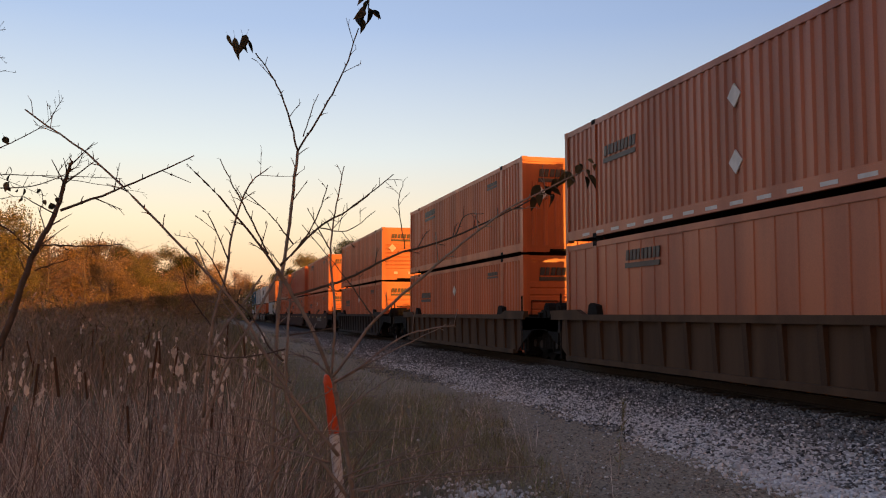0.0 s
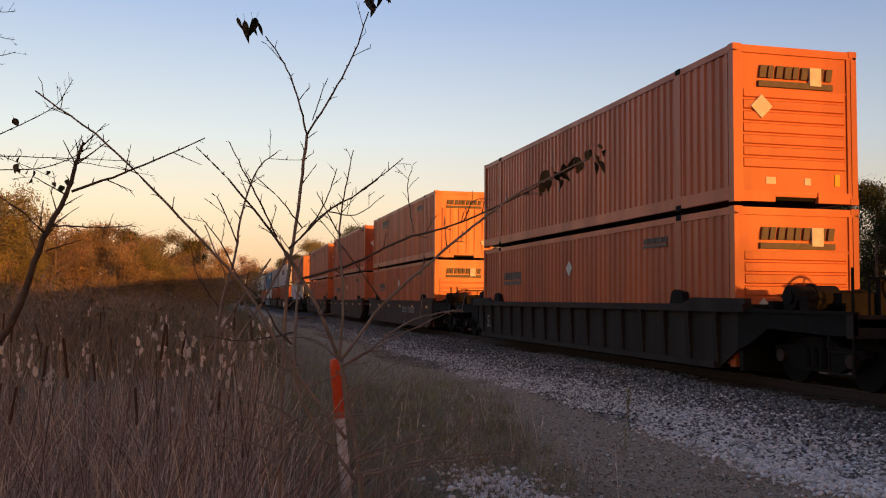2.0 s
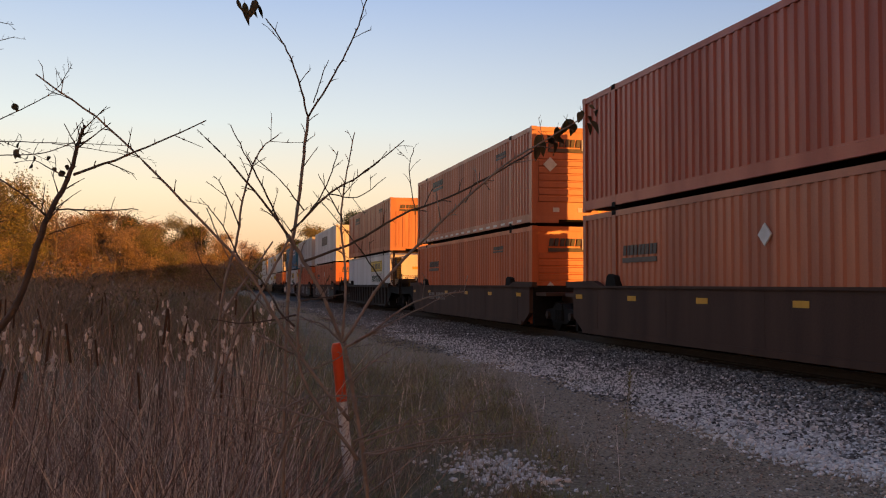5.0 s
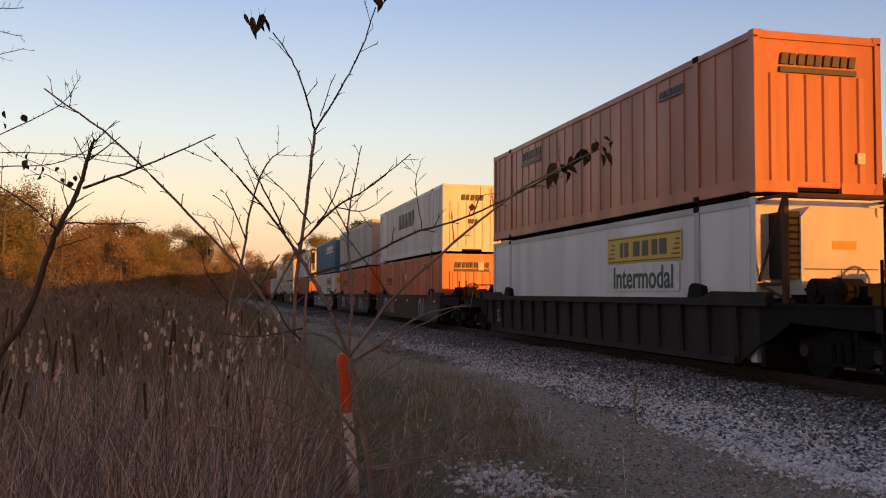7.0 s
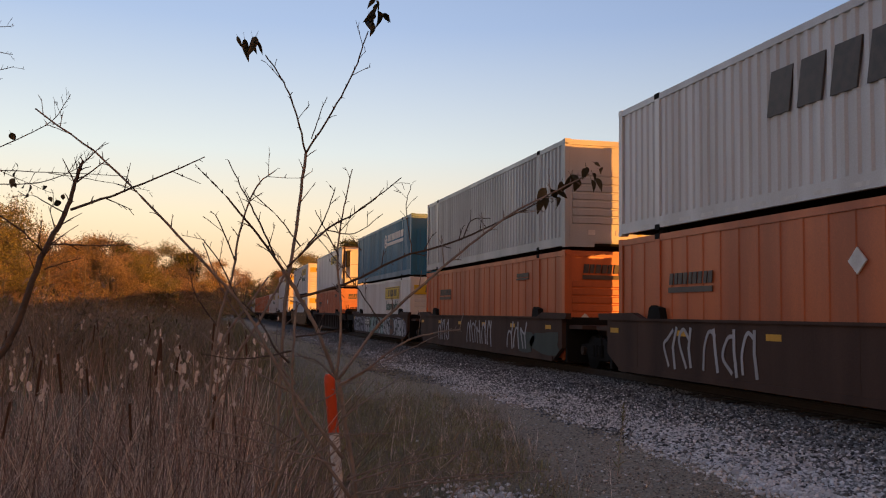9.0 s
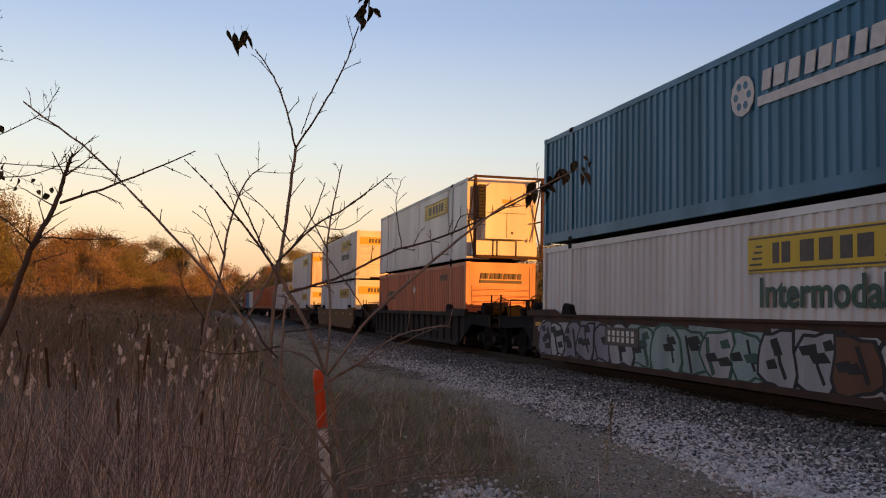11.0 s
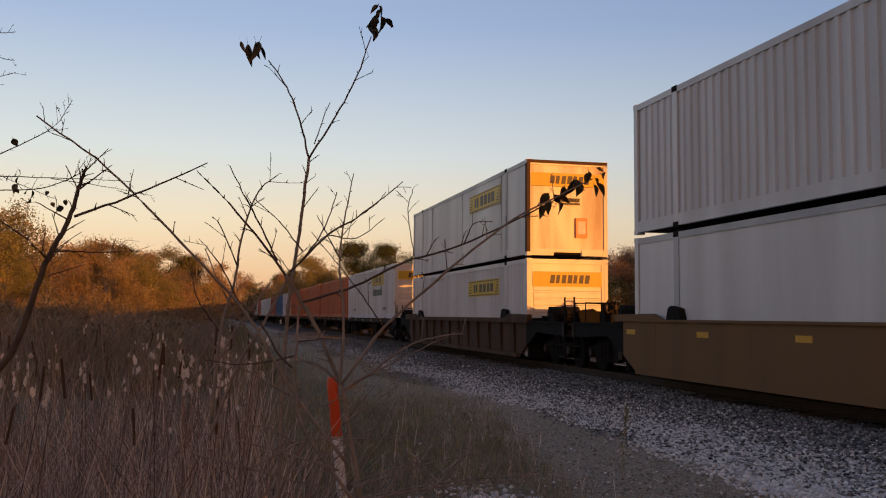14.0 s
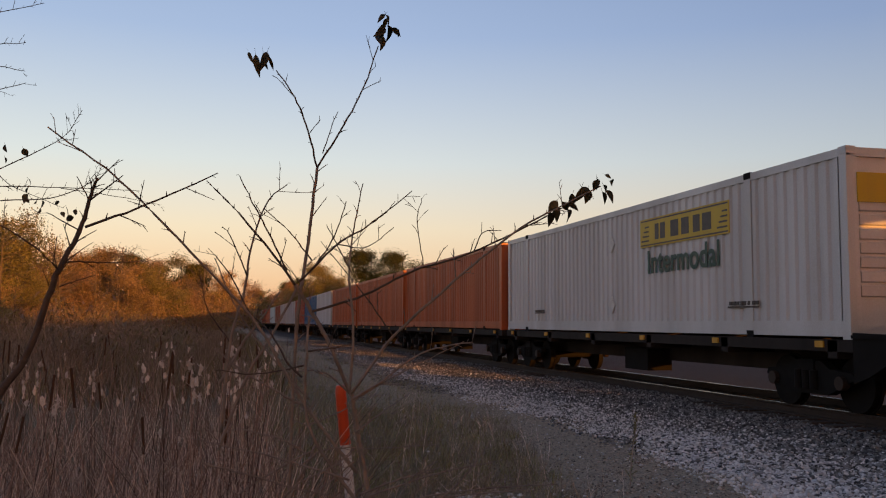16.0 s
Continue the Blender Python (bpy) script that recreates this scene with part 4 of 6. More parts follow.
def flat_car(at, length):
    """A skeleton car with a central spine that carries one container on pads."""
    root = empty("flat_car")
    tagged(root, "dark grimy skeleton flat car with a central spine", "rail car", "cars of the train")
    z = DECK
    bm = bmesh.new()
    box(bm, -.35, .35, -.4, length + .4, z - .62, z - .12)
    part("spine", bm, STEEL_DARK, root)
    for s in (-1, 1):
        bm = bmesh.new()
        box(bm, min(s * 1.15, s * 1.32), max(s * 1.15, s * 1.32), -.1, length + .1, z - .2, z - .015)
        part("side_sill", bm, STEEL_DARK, root)
    y = .3
    while y < length:
        bm = bmesh.new()
        box(bm, -1.32, 1.32, y, y + .22, z - .3, z - .03)
        part("cross_beam", bm, STEEL_DARK, root)
        bm = bmesh.new()
        box(bm, -1.35, -1.3, y + .3, y + .5, z - .14, z - .04)
        part("reflector", bm, STRIPE, root)
        y += 3.1
    for y in (1.4, length - 1.4):
        truck(root, y)
    bm = bmesh.new()
    box(bm, -.9, -.3, length * .45, length * .45 + 1.2, z - .85, z - .35)
    part("air_tank", bm, BLACK_STEEL, root)
    if at < 295:
        platform(root, STEEL_DARK, -2.6, -.2, False, wheel=True)
    cars.append((root, at))


SPEED = 17.425
# place of each stack along the train, by its leading face at the start
well_car(-90.0, "ribbed", STEEL_BROWN)
well_car(-66.4, "ribbed", STEEL_BROWN)
well_car(-42.8, "ribbed", STEEL_BROWN)
well_car(-17.2, "ribbed", STEEL_BROWN)
for a in (-90.0, -66.4, -42.8, -17.2):
    container(a, WELL, "orange", "panel")
    container(a, UPPER, "orange", "corrugated")
well_car(6.55, "ribbed", STEEL_BROWN)
container(6.55, WELL, "salmon", "panel", mark="mid bars")
container(6.55, UPPER, "salmon", "corrugated", mark="bars", extra=("dashes", "two diamonds"))
well_car(26.15, "ribbed", STEEL_BROWN)
container(26.15, WELL, "orange", "corrugated", "h", "low bars", end_mark="bars")
container(26.15, UPPER, "orange", "corrugated", "v", "high bars", end_mark="bars")
well_car(49.74, "ribbed", STEEL_DARK, marks="53")
container(49.74, WELL, "orange", "corrugated", "h", "low bars", end_mark="bars")
container(49.74, UPPER, "orange", "corrugated", "h", "", end_mark="bars")
well_car(73.45, "smooth", STEEL_MAROON, False, True, "number fore")
container(73.45, WELL, "orange", "corrugated", "h", "low bars", end_mark="bars")
container(73.45, UPPER, "orange", "corrugated", "v", "high bars", end_mark="bars plain")
well_car(93.0, "smooth", STEEL_MAROON, True, True, "")
container(93.0, WELL, "salmon", "corrugated", "h", "low bars", end_mark="bars")
container(93.0, UPPER, "red", "corrugated", "h", "", end_mark="bars")
well_car(113.1, "smooth", STEEL_MAROON, True, False, "number")
container(113.1, WELL, "orange", "corrugated", "h", "bars", end_mark="bars")
container(113.1, UPPER, "salmon", "corrugated", "h", "high bars", end_mark="bars", extra=("dashes",))
well_car(136.4, "ribbed", STEEL_DARK, marks="53")
container(136.4, WELL, "white", "smooth", "reefer", "white word")
container(136.4, UPPER, "salmon", "panel", "v", "high bars", end_mark="bars plain")
well_car(160.2, "smooth", STEEL_MAROON, False, True, "tag", seed=3)
container(160.2, WELL, "orange", "panel", "v", "low bars", end_mark="bars")
container(160.2, UPPER, "white", "corrugated", "v", "swift", end_mark="name", extra=("dashes",))
well_car(179.7, "smooth", STEEL_MAROON, True, True, "tag", seed=8)
container(179.7, WELL, "orange", "panel", "h", "bars", end_mark="bars")
container(179.7, UPPER, "grey", "corrugated", "h")
well_car(199.2, "smooth", STEEL_MAROON, True, False, "tag dense plate", seed=5)
container(199.2, WELL, "white", "corrugated", "h", "panel word", end_mark="panel")
container(199.2, UPPER, "teal", "corrugated", "v", "pale name", end_mark="")
well_car(222.9, "ribbed", STEEL_DARK)
container(222.9, WELL, "salmon", "corrugated", "h", "low bars", end_mark="bars plain")
container(222.9, UPPER, "white", "smooth", "reefer", "panel")
well_car(246.6, "smooth", STEEL_OCHRE)
container(246.6, WELL, "white", "smooth", "flat", "low panel", end_mark="panel")
container(246.6, UPPER, "white", "corrugated", "h", "panel word", end_mark="panel")
well_car(270.0, "sparse", STEEL_BROWN)
container(270.0, WELL, "white", "corrugated", "h", "low panel", end_mark="panel", extra=())
container(270.0, UPPER, "white", "smooth", "flat", "panel", end_mark="panel box")
flat_car(290.7, 16.75)
container(290.7, DECK, "white", "corrugated", "h", "panel word", length=16.75, end_mark="panel", extra=("small marks",), shift=0.6)
_tail = [(308.2, LEN, "orange", "corrugated"), (325.3, LEN, "orange", "corrugated"), (342.4, 13.7, "orange", "corrugated"),
         (357.2, 12.2, "white", "panel"), (370.4, 12.2, "blue", "corrugated"), (383.6, 12.2, "red", "corrugated"),
         (396.8, LEN, "white", "panel"), (414.0, 12.2, "white", "corrugated"), (427.2, 12.2, "red", "corrugated"),
         (440.4, LEN, "white", "smooth"), (457.6, LEN, "orange", "corrugated"), (474.8, LEN, "red", "panel"), (492.0, LEN, "white", "panel")]
for at_, len_, col_, wall_ in _tail:
    flat_car(at_, len_)
    container(at_, DECK, col_, wall_, "h", length=len_)


# ---------------------------------------------------------------- young trees beside the viewer
# the darker bark also carries the backlit look of limbs against the sky
BARK = material("grey_twig_bark", (0.115, 0.09, 0.075), 0.85, dark=(0.05, 0.04, 0.033), scale=30, amount=0.8, bump=0.3, bump_scale=200)
BARK_PALE = material("pale_twig_bark", (0.29, 0.25, 0.22), 0.85, dark=(0.15, 0.12, 0.10), scale=30, amount=0.8, bump=0.3, bump_scale=200)
LEAF = material("dull_green_leaf", (0.085, 0.085, 0.045), 0.65, dark=(0.085, 0.05, 0.03), scale=40, amount=0.7, obj=0.3)


SAPLING_LIMBS = (
    (0.009, 0.007, 2.3, (0.399, 0.786), (0.358, 1.165), (0.329, 1.334), (0.311, 1.431)),
    (0.0065, 0.006, 2.32, (0.312, 1.430), (0.257, 1.557), (0.214, 1.634), (0.172, 1.701)),
    (0.0075, 0.0045, 2.36, (0.170, 0.797), (0.170, 1.276), (0.177, 1.528), (0.185, 1.670), (0.206, 1.814), (0.224, 2.004)),
    (0.0035, 0.0018, 2.36, (0.224, 2.004), (0.198, 2.099), (0.164, 2.185), (0.115, 2.252)),
    (0.0035, 0.0018, 2.36, (0.224, 2.004), (0.290, 2.118), (0.347, 2.234), (0.380, 2.339)),
    (0.002, 0.001, 2.36, (0.238, 2.042), (0.261, 2.117), (0.275, 2.155)),
    (0.0045, 0.0018, 2.3, (0.170, 1.701), (0.107, 1.786), (0.017, 1.888), (-0.048, 1.953)),
    (0.0032, 0.0014, 2.33, (0.151, 1.737), (0.097, 1.845), (0.066, 1.901), (0.031, 1.973)),
    (0.0025, 0.0012, 2.28, (0.209, 1.759), (0.160, 1.820), (0.091, 1.885)),
    (0.006, 0.0015, 2.45, (0.001, 1.326), (0.018, 1.556), (0.051, 1.687), (0.070, 1.820), (0.109, 1.928), (0.156, 1.971)),
    (0.0042, 0.0014, 2.27, (0.177, 1.706), (0.270, 1.801), (0.340, 1.845), (0.458, 1.941)),
    (0.003, 0.0014, 2.34, (0.208, 1.734), (0.264, 1.814), (0.299, 1.916)),
    (0.005, 0.0014, 2.25, (0.301, 1.435), (0.307, 1.585), (0.299, 1.737), (0.309, 1.842), (0.328, 1.951)),
    (0.0055, 0.002, 2.22, (0.299, 1.437), (0.404, 1.572), (0.531, 1.690), (0.648, 1.783), (0.753, 1.861), (0.845, 1.906), (0.955, 1.963)),
    (0.0045, 0.002, 2.3, (0.213, 1.634), (0.346, 1.677), (0.461, 1.735), (0.625, 1.789), (0.780, 1.863), (0.907, 1.927)),
    (0.0018, 0.001, 2.22, (0.477, 1.749), (0.463, 1.857), (0.470, 1.913)),
    (0.006, 0.002, 2.2, (0.314, 1.253), (0.173, 1.441), (0.079, 1.599), (-0.077, 1.768), (-0.241, 1.933), (-0.395, 2.045)),
    (0.006, 0.003, 2.15, (0.327, 1.171), (0.222, 1.315), (0.188, 1.406), (0.187, 1.534), (0.192, 1.623)),
    (0.0035, 0.0015, 2.1, (0.283, 1.255), (0.105, 1.313), (-0.065, 1.357)),
    (0.003, 0.0015, 2.1, (0.325, 1.218), (0.476, 1.260), (0.625, 1.286)),
    (0.003, 0.0015, 2.05, (0.324, 1.202), (0.556, 1.232), (0.759, 1.237)),
    (0.003, 0.0015, 2.0, (0.329, 1.128), (0.504, 1.252), (0.582, 1.348)),
    (0.0055, 0.0035, 2.4, (-0.005, 1.290), (0.061, 1.471), (0.118, 1.570), (0.185, 1.701)),
    (0.0035, 0.0015, 2.35, (0.213, 1.416), (0.113, 1.529), (0.036, 1.634), (-0.025, 1.766)),
    (0.003, 0.0012, 2.28, (0.196, 1.503), (0.084, 1.484), (-0.019, 1.495)),
    (0.0028, 0.0012, 2.4, (0.072, 1.613), (0.014, 1.728), (-0.040, 1.795)),
    (0.003, 0.0012, 2.2, (0.302, 1.425), (0.414, 1.484), (0.576, 1.562)),
    (0.0025, 0.0012, 2.3, (0.202, 1.358), (0.278, 1.384), (0.348, 1.431)),
    (0.003, 0.0012, 2.1, (0.198, 1.323), (0.069, 1.253), (-0.002, 1.196)),
    (0.0025, 0.001, 2.33, (0.055, 1.724), (0.012, 1.819), (-0.009, 1.842)),
    (0.0022, 0.001, 2.3, (0.345, 1.848), (0.391, 1.882), (0.417, 1.915)),
    (0.0022, 0.001, 2.3, (0.625, 1.789), (0.648, 1.841), (0.702, 1.849)),
    (0.0028, 0.0012, 2.45, (0.018, 1.556), (-0.040, 1.642), (-0.063, 1.744)),
    (0.003, 0.0012, 2.3, (0.310, 1.431), (0.235, 1.488), (0.125, 1.482)),
    (0.0025, 0.0011, 2.25, (0.299, 1.737), (0.268, 1.792), (0.240, 1.847)),
    (0.0022, 0.001, 2.27, (0.270, 1.801), (0.341, 1.795), (0.412, 1.846)),
    (0.0025, 0.001, 2.3, (0.418, 1.571), (0.346, 1.670), (0.232, 1.810)),
    (0.0065, 0.004, 2.32, (0.156, 1.147), (0.185, 1.221), (0.209, 1.268), (0.225, 1.302)),
    (0.006, 0.0025, 2.5, (-0.007, 1.445), (0.025, 1.503), (0.062, 1.570), (0.102, 1.622), (0.145, 1.690)),
    (0.004, 0.0018, 2.2, (0.300, 1.428), (0.371, 1.467), (0.440, 1.518), (0.502, 1.546), (0.598, 1.562)),
    (0.0035, 0.0015, 2.15, (0.316, 1.215), (0.406, 1.245), (0.503, 1.270)),
    (0.0035, 0.0015, 2.0, (0.329, 1.208), (0.479, 1.225), (0.668, 1.238)),
    (0.003, 0.0012, 2.2, (0.175, 1.271), (0.242, 1.312), (0.360, 1.311), (0.514, 1.314)),
    (0.003, 0.0012, 2.2, (0.312, 1.351), (0.359, 1.387), (0.443, 1.437)),
    (0.004, 0.0016, 2.3, (0.187, 1.408), (0.138, 1.436), (0.046, 1.491), (-0.021, 1.545)),
    (0.004, 0.0018, 2.3, (0.189, 1.474), (0.153, 1.511), (0.115, 1.579), (0.072, 1.620)),
    (0.0035, 0.0015, 2.1, (-0.039, 1.303), (0.069, 1.272), (0.174, 1.236), (0.297, 1.208)),
    (0.003, 0.0014, 2.3, (0.199, 1.537), (0.260, 1.545), (0.324, 1.557)),
    (0.003, 0.0014, 2.0, (0.102, 1.218), (0.160, 1.266), (0.231, 1.299), (0.278, 1.336)),
    (0.003, 0.0013, 2.2, (0.200, 1.298), (0.135, 1.339), (0.045, 1.364), (-0.044, 1.419)),
    (0.003, 0.0013, 2.1, (0.293, 1.297), (0.243, 1.255), (0.169, 1.208)),
    (0.0025, 0.0012, 2.0, (0.360, 1.201), (0.403, 1.272), (0.459, 1.307)),
)
LEFT_LIMBS = (
    (0.012, 0.003, 2.0, (-0.532, 0.975), (-0.458, 1.389), (-0.381, 1.543), (-0.333, 1.700), (-0.293, 1.793), (-0.273, 1.869), (-0.261, 1.899)),
    (0.004, 0.0014, 2.0, (-0.282, 1.800), (-0.162, 1.851), (-0.021, 1.922)),
    (0.003, 0.0014, 1.97, (-0.320, 1.706), (-0.372, 1.756), (-0.446, 1.803)),
    (0.0025, 0.0012, 2.0, (-0.316, 1.729), (-0.237, 1.728), (-0.157, 1.734)),
    (0.002, 0.001, 2.0, (-0.293, 1.793), (-0.356, 1.828)),
    (0.0025, 0.001, 2.0, (-0.273, 1.857), (-0.214, 1.912)),
    (0.002, 0.001, 2.0, (-0.275, 1.851), (-0.302, 1.905)),
    (0.002, 0.001, 2.0, (-0.328, 1.679), (-0.258, 1.703)),
)
FAR_LIMBS = (
    (0.004, 0.0015, 4.2, (-1.532, 1.849), (-1.043, 2.184), (-0.783, 2.332), (-0.673, 2.411), (-0.614, 2.521)),
    (0.004, 0.0015, 4.2, (-1.540, 2.032), (-1.042, 2.160), (-0.688, 2.180), (-0.365, 2.176)),
    (0.004, 0.0015, 4.1, (-1.499, 1.910), (-1.015, 2.082), (-0.715, 2.119), (-0.561, 2.191), (-0.514, 2.258)),
    (0.0025, 0.001, 4.2, (-0.688, 2.177), (-0.458, 2.148), (-0.270, 2.117)),
    (0.004, 0.0015, 4.2, (-1.568, 2.637), (-1.069, 2.878), (-0.781, 2.981)),
    (0.0035, 0.0015, 4.2, (-1.560, 2.450), (-1.042, 2.750), (-0.850, 2.803)),
    (0.0035, 0.0015, 4.2, (-1.559, 2.426), (-1.039, 2.667), (-0.848, 2.677)),
    (0.0035, 0.0015, 4.2, (-1.556, 2.380), (-1.035, 2.556), (-0.842, 2.626)),
    (0.003, 0.0012, 4.2, (-1.536, 1.940), (-1.045, 2.237), (-0.867, 2.171), (-0.674, 2.092)),
)


def limbs(root, table, mat, mat2, rnd, twig=1.0, knots=True):
    """Each limb with knots at its nodes, and short spurs and twigs of its own."""
    made = []
    for k, (r0, r1, depth, *pairs) in enumerate(table):
        r0, r1 = r0 * .76, r1 * .85
        pts = [(x, depth + rnd.uniform(-.015, .015) * (0 < i), z) for i, (x, z) in enumerate(pairs)]
        path = spline(pts, 6)
        path = [p + Vector((rnd.gauss(0, .0007), rnd.gauss(0, .001), rnd.gauss(0, .0007))) for p in path]
        bm = bmesh.new()
        tube(bm, path, r0, r1, 7)
        length = sum((b - a).length for a, b in zip(path, path[1:]))
        # low limbs take the paler bark: their lit look is put into the colour
        wood = mat2 if r0 > .0036 or pts[0][2] < 1.45 else mat
        limb = part("trunk" if k == 0 else "branch", bm, wood, root, smooth=True)
        made.append(limb)
        twigs = bmesh.new()
        count = int(length / .032 * twig)
        for j in range(count):
            f = (j + rnd.random()) / count
            i = min(int(f * (len(path) - 1)), len(path) - 2)
            p, d = path[i].lerp(path[i + 1], f * (len(path) - 1) - i), (path[i + 1] - path[i]).normalized()
            r = r0 + (r1 - r0) * f
            if knots and j % 2:
                tube(twigs, [p - d * r * .7, p, p + d * r * .7], r * 1.02, r * 1.22, 6)
            if f < .12 or p.z < 1.25:
                continue
            side = d.cross(Vector((0, 1, 0))).normalized() * (1 if j % 2 else -1)
            out = (side * rnd.uniform(.5, 1) + d * rnd.uniform(.3, .9) + Vector((0, rnd.uniform(-.5, .5), .25))).normalized()
            ln = rnd.choice((.008, .012, .012, .018, .03, .05)) * rnd.uniform(.7, 1.3)
            if rnd.random() < .035 * twig and r < .006:
                ln = rnd.uniform(.05, .10)
            q = p + out * ln * .5 + Vector((0, 0, .004))
            e = p + out * ln + Vector((0, 0, ln * .12))
            tube(twigs, [p, q, e], min(r * .6, .0016), .0006, 5)
            if ln > .028:
                for m in range(int(ln / .018)):
                    b = p.lerp(e, rnd.uniform(.25, 1))
                    o2 = (out + Vector((rnd.uniform(-1, 1), rnd.uniform(-1, 1), rnd.uniform(-.4, 1)))).normalized()
                    tube(twigs, [b, b + o2 * rnd.uniform(.006, .02)], .001, .0006, 4)
        if twigs.verts:
            tagged(part("twig_spur", twigs, wood, limb, smooth=True), kind="stuff")
        else:
            twigs.free()
    return made


def leaf_mesh(length):
    """A leaf blade folded along its midrib and curled, with a stalk."""
    bm = bmesh.new()
    n = 6
    rows = []
    for i in range(n + 1):
        t = i / n
        w = length * .37 * math.sin(math.pi * min(1, t * 1.02) ** .8) + .0006
        curl = length * .25 * t * t
        rows.append([bm.verts.new((s * w, length * t, -curl + (.35 * w if s else 0))) for s in (-1, 0, 1)])
    for a, b in zip(rows, rows[1:]):
        for k in (0, 1):
            bm.faces.new((a[k], a[k + 1], b[k + 1], b[k]))
    bmesh.ops.solidify(bm, geom=bm.faces[:], thickness=0.0006)
    tube(bm, [(0, -length * .3, length * .03), (0, 0, 0)], .0008, .0008, 5)
    return finish(bm, "leaf", LEAF, True)


LEAVES = [leaf_mesh(v) for v in (.042, .052, .062)]


LEAF_PLACES = {
    "top_left": ((0.044, 2.290, 0.056, 2.259), (0.063, 2.292, 0.072, 2.234), (0.092, 2.300, 0.075, 2.243), (0.095, 2.292, 0.112, 2.257), (0.082, 2.296, 0.093, 2.253)),
    "top_right": ((0.398, 2.426, 0.376, 2.402), (0.397, 2.419, 0.417, 2.400), (0.396, 2.395, 0.373, 2.356), (0.403, 2.392, 0.414, 2.351), (0.414, 2.387, 0.441, 2.368), (0.423, 2.382, 0.446, 2.375), (0.391, 2.358, 0.387, 2.321), (0.381, 2.378, 0.393, 2.352), (0.404, 2.417, 0.393, 2.385), (0.385, 2.370, 0.378, 2.342)),
    "branch": ((0.826, 1.895, 0.822, 1.857), (0.847, 1.911, 0.842, 1.869), (0.868, 1.900, 0.887, 1.868), (0.857, 1.922, 0.881, 1.897), (0.884, 1.942, 0.872, 1.906), (0.903, 1.958, 0.897, 1.916), (0.916, 1.964, 0.932, 1.932), (0.925, 1.954, 0.919, 1.917), (0.945, 1.978, 0.932, 1.950), (0.954, 1.986, 0.967, 1.955), (0.967, 1.967, 0.989, 1.946), (0.980, 1.976, 1.002, 1.971), (0.977, 1.956, 0.996, 1.923), (0.960, 1.948, 0.976, 1.916), (0.834, 1.921, 0.811, 1.889), (0.878, 1.918, 0.900, 1.901), (0.970, 1.994, 0.986, 1.985)),
}


def leaf_at(root, depth, wide, x0, z0, x1, z1, rnd):
    """One hanging leaf from its stalk's end to its tip, turned at random about its midrib."""
    a, b = Vector((x0, depth + rnd.uniform(-.02, .02), z0)), Vector((x1, depth + rnd.uniform(-.03, .03), z1))
    along = (b - a).normalized()
    face = Vector((rnd.uniform(-.7, .7), -1, rnd.uniform(-.3, .5)))
    across = along.cross(face).normalized()
    ob = new("leaf", LEAVES[1])
    ob.parent = root
    k = (b - a).length / .052
    ob.matrix_basis = Matrix.Translation(a) @ Matrix((across, along, across.cross(along))).transposed().to_4x4() @ Matrix.Diagonal((k * wide * rnd.uniform(.8, 1.2), k, k, 1))


def leaf_spray(root, centre, spread, n, rnd, size=1.0):
    for i in range(n):
        ob = new("leaf", LEAVES[i % 3])
        ob.parent = root
        c = Vector(centre) + Vector((rnd.uniform(-1, 1) * spread[0], rnd.uniform(-1, 1) * spread[1], rnd.uniform(-1, 1) * spread[2]))
        ob.matrix_basis = pose(*c, rnd.uniform(-120, -45), rnd.uniform(-40, 40), rnd.uniform(0, 360)) @ Matrix.Scale(size * rnd.uniform(.75, 1.1), 4)


def build_saplings():
    rnd = random.Random(4)
    sapling = empty("sapling")
    tagged(sapling, "bare young tree with knotted twigs and few wilted leaves", "sapling", "young trees")
    grown = limbs(sapling, SAPLING_LIMBS, BARK, BARK_PALE, rnd)
    leafy, beside = grown[14], grown[13]
    for key, holder, depth, wide in (("top_left", grown[3], 2.36, .34), ("top_right", grown[4], 2.36, .6), ("branch", leafy, 2.25, .75)):
        for place in LEAF_PLACES[key]:
            leaf_at(holder, depth, wide, *place, rnd)
    second = empty("sapling")
    tagged(second, "leafless young tree leaning out of the cattails", "sapling", "young trees")
    limbs(second, LEFT_LIMBS, BARK, BARK, rnd)
    third = empty("small_tree")
    tagged(third, "thin bare tree with a few hanging brown leaves", "tree")
    bm = bmesh.new()
    tube(bm, spline([(-1.75, 4.2, -.4), (-1.62, 4.2, .9), (-1.55, 4.2, 2.2), (-1.6, 4.25, 3.4), (-1.7, 4.3, 4.4)], 5), .045, .012, 9)
    part("trunk", bm, BARK_PALE, third, smooth=True)
    limbs(third, FAR_LIMBS, BARK, BARK, rnd, 1.0, False)
    for c in ((-.74, 4.2, 2.11), (-.66, 4.2, 2.09), (-.88, 4.2, 2.32), (-.86, 4.2, 2.2), (-.80, 4.2, 2.13)):
        leaf_spray(third, c, (.05, .04, .03), 3, rnd, .7)
    return sapling, leafy, beside, grown[2:6]


sapling_main, leafy_branch, lower_branch, leaders = build_saplings()


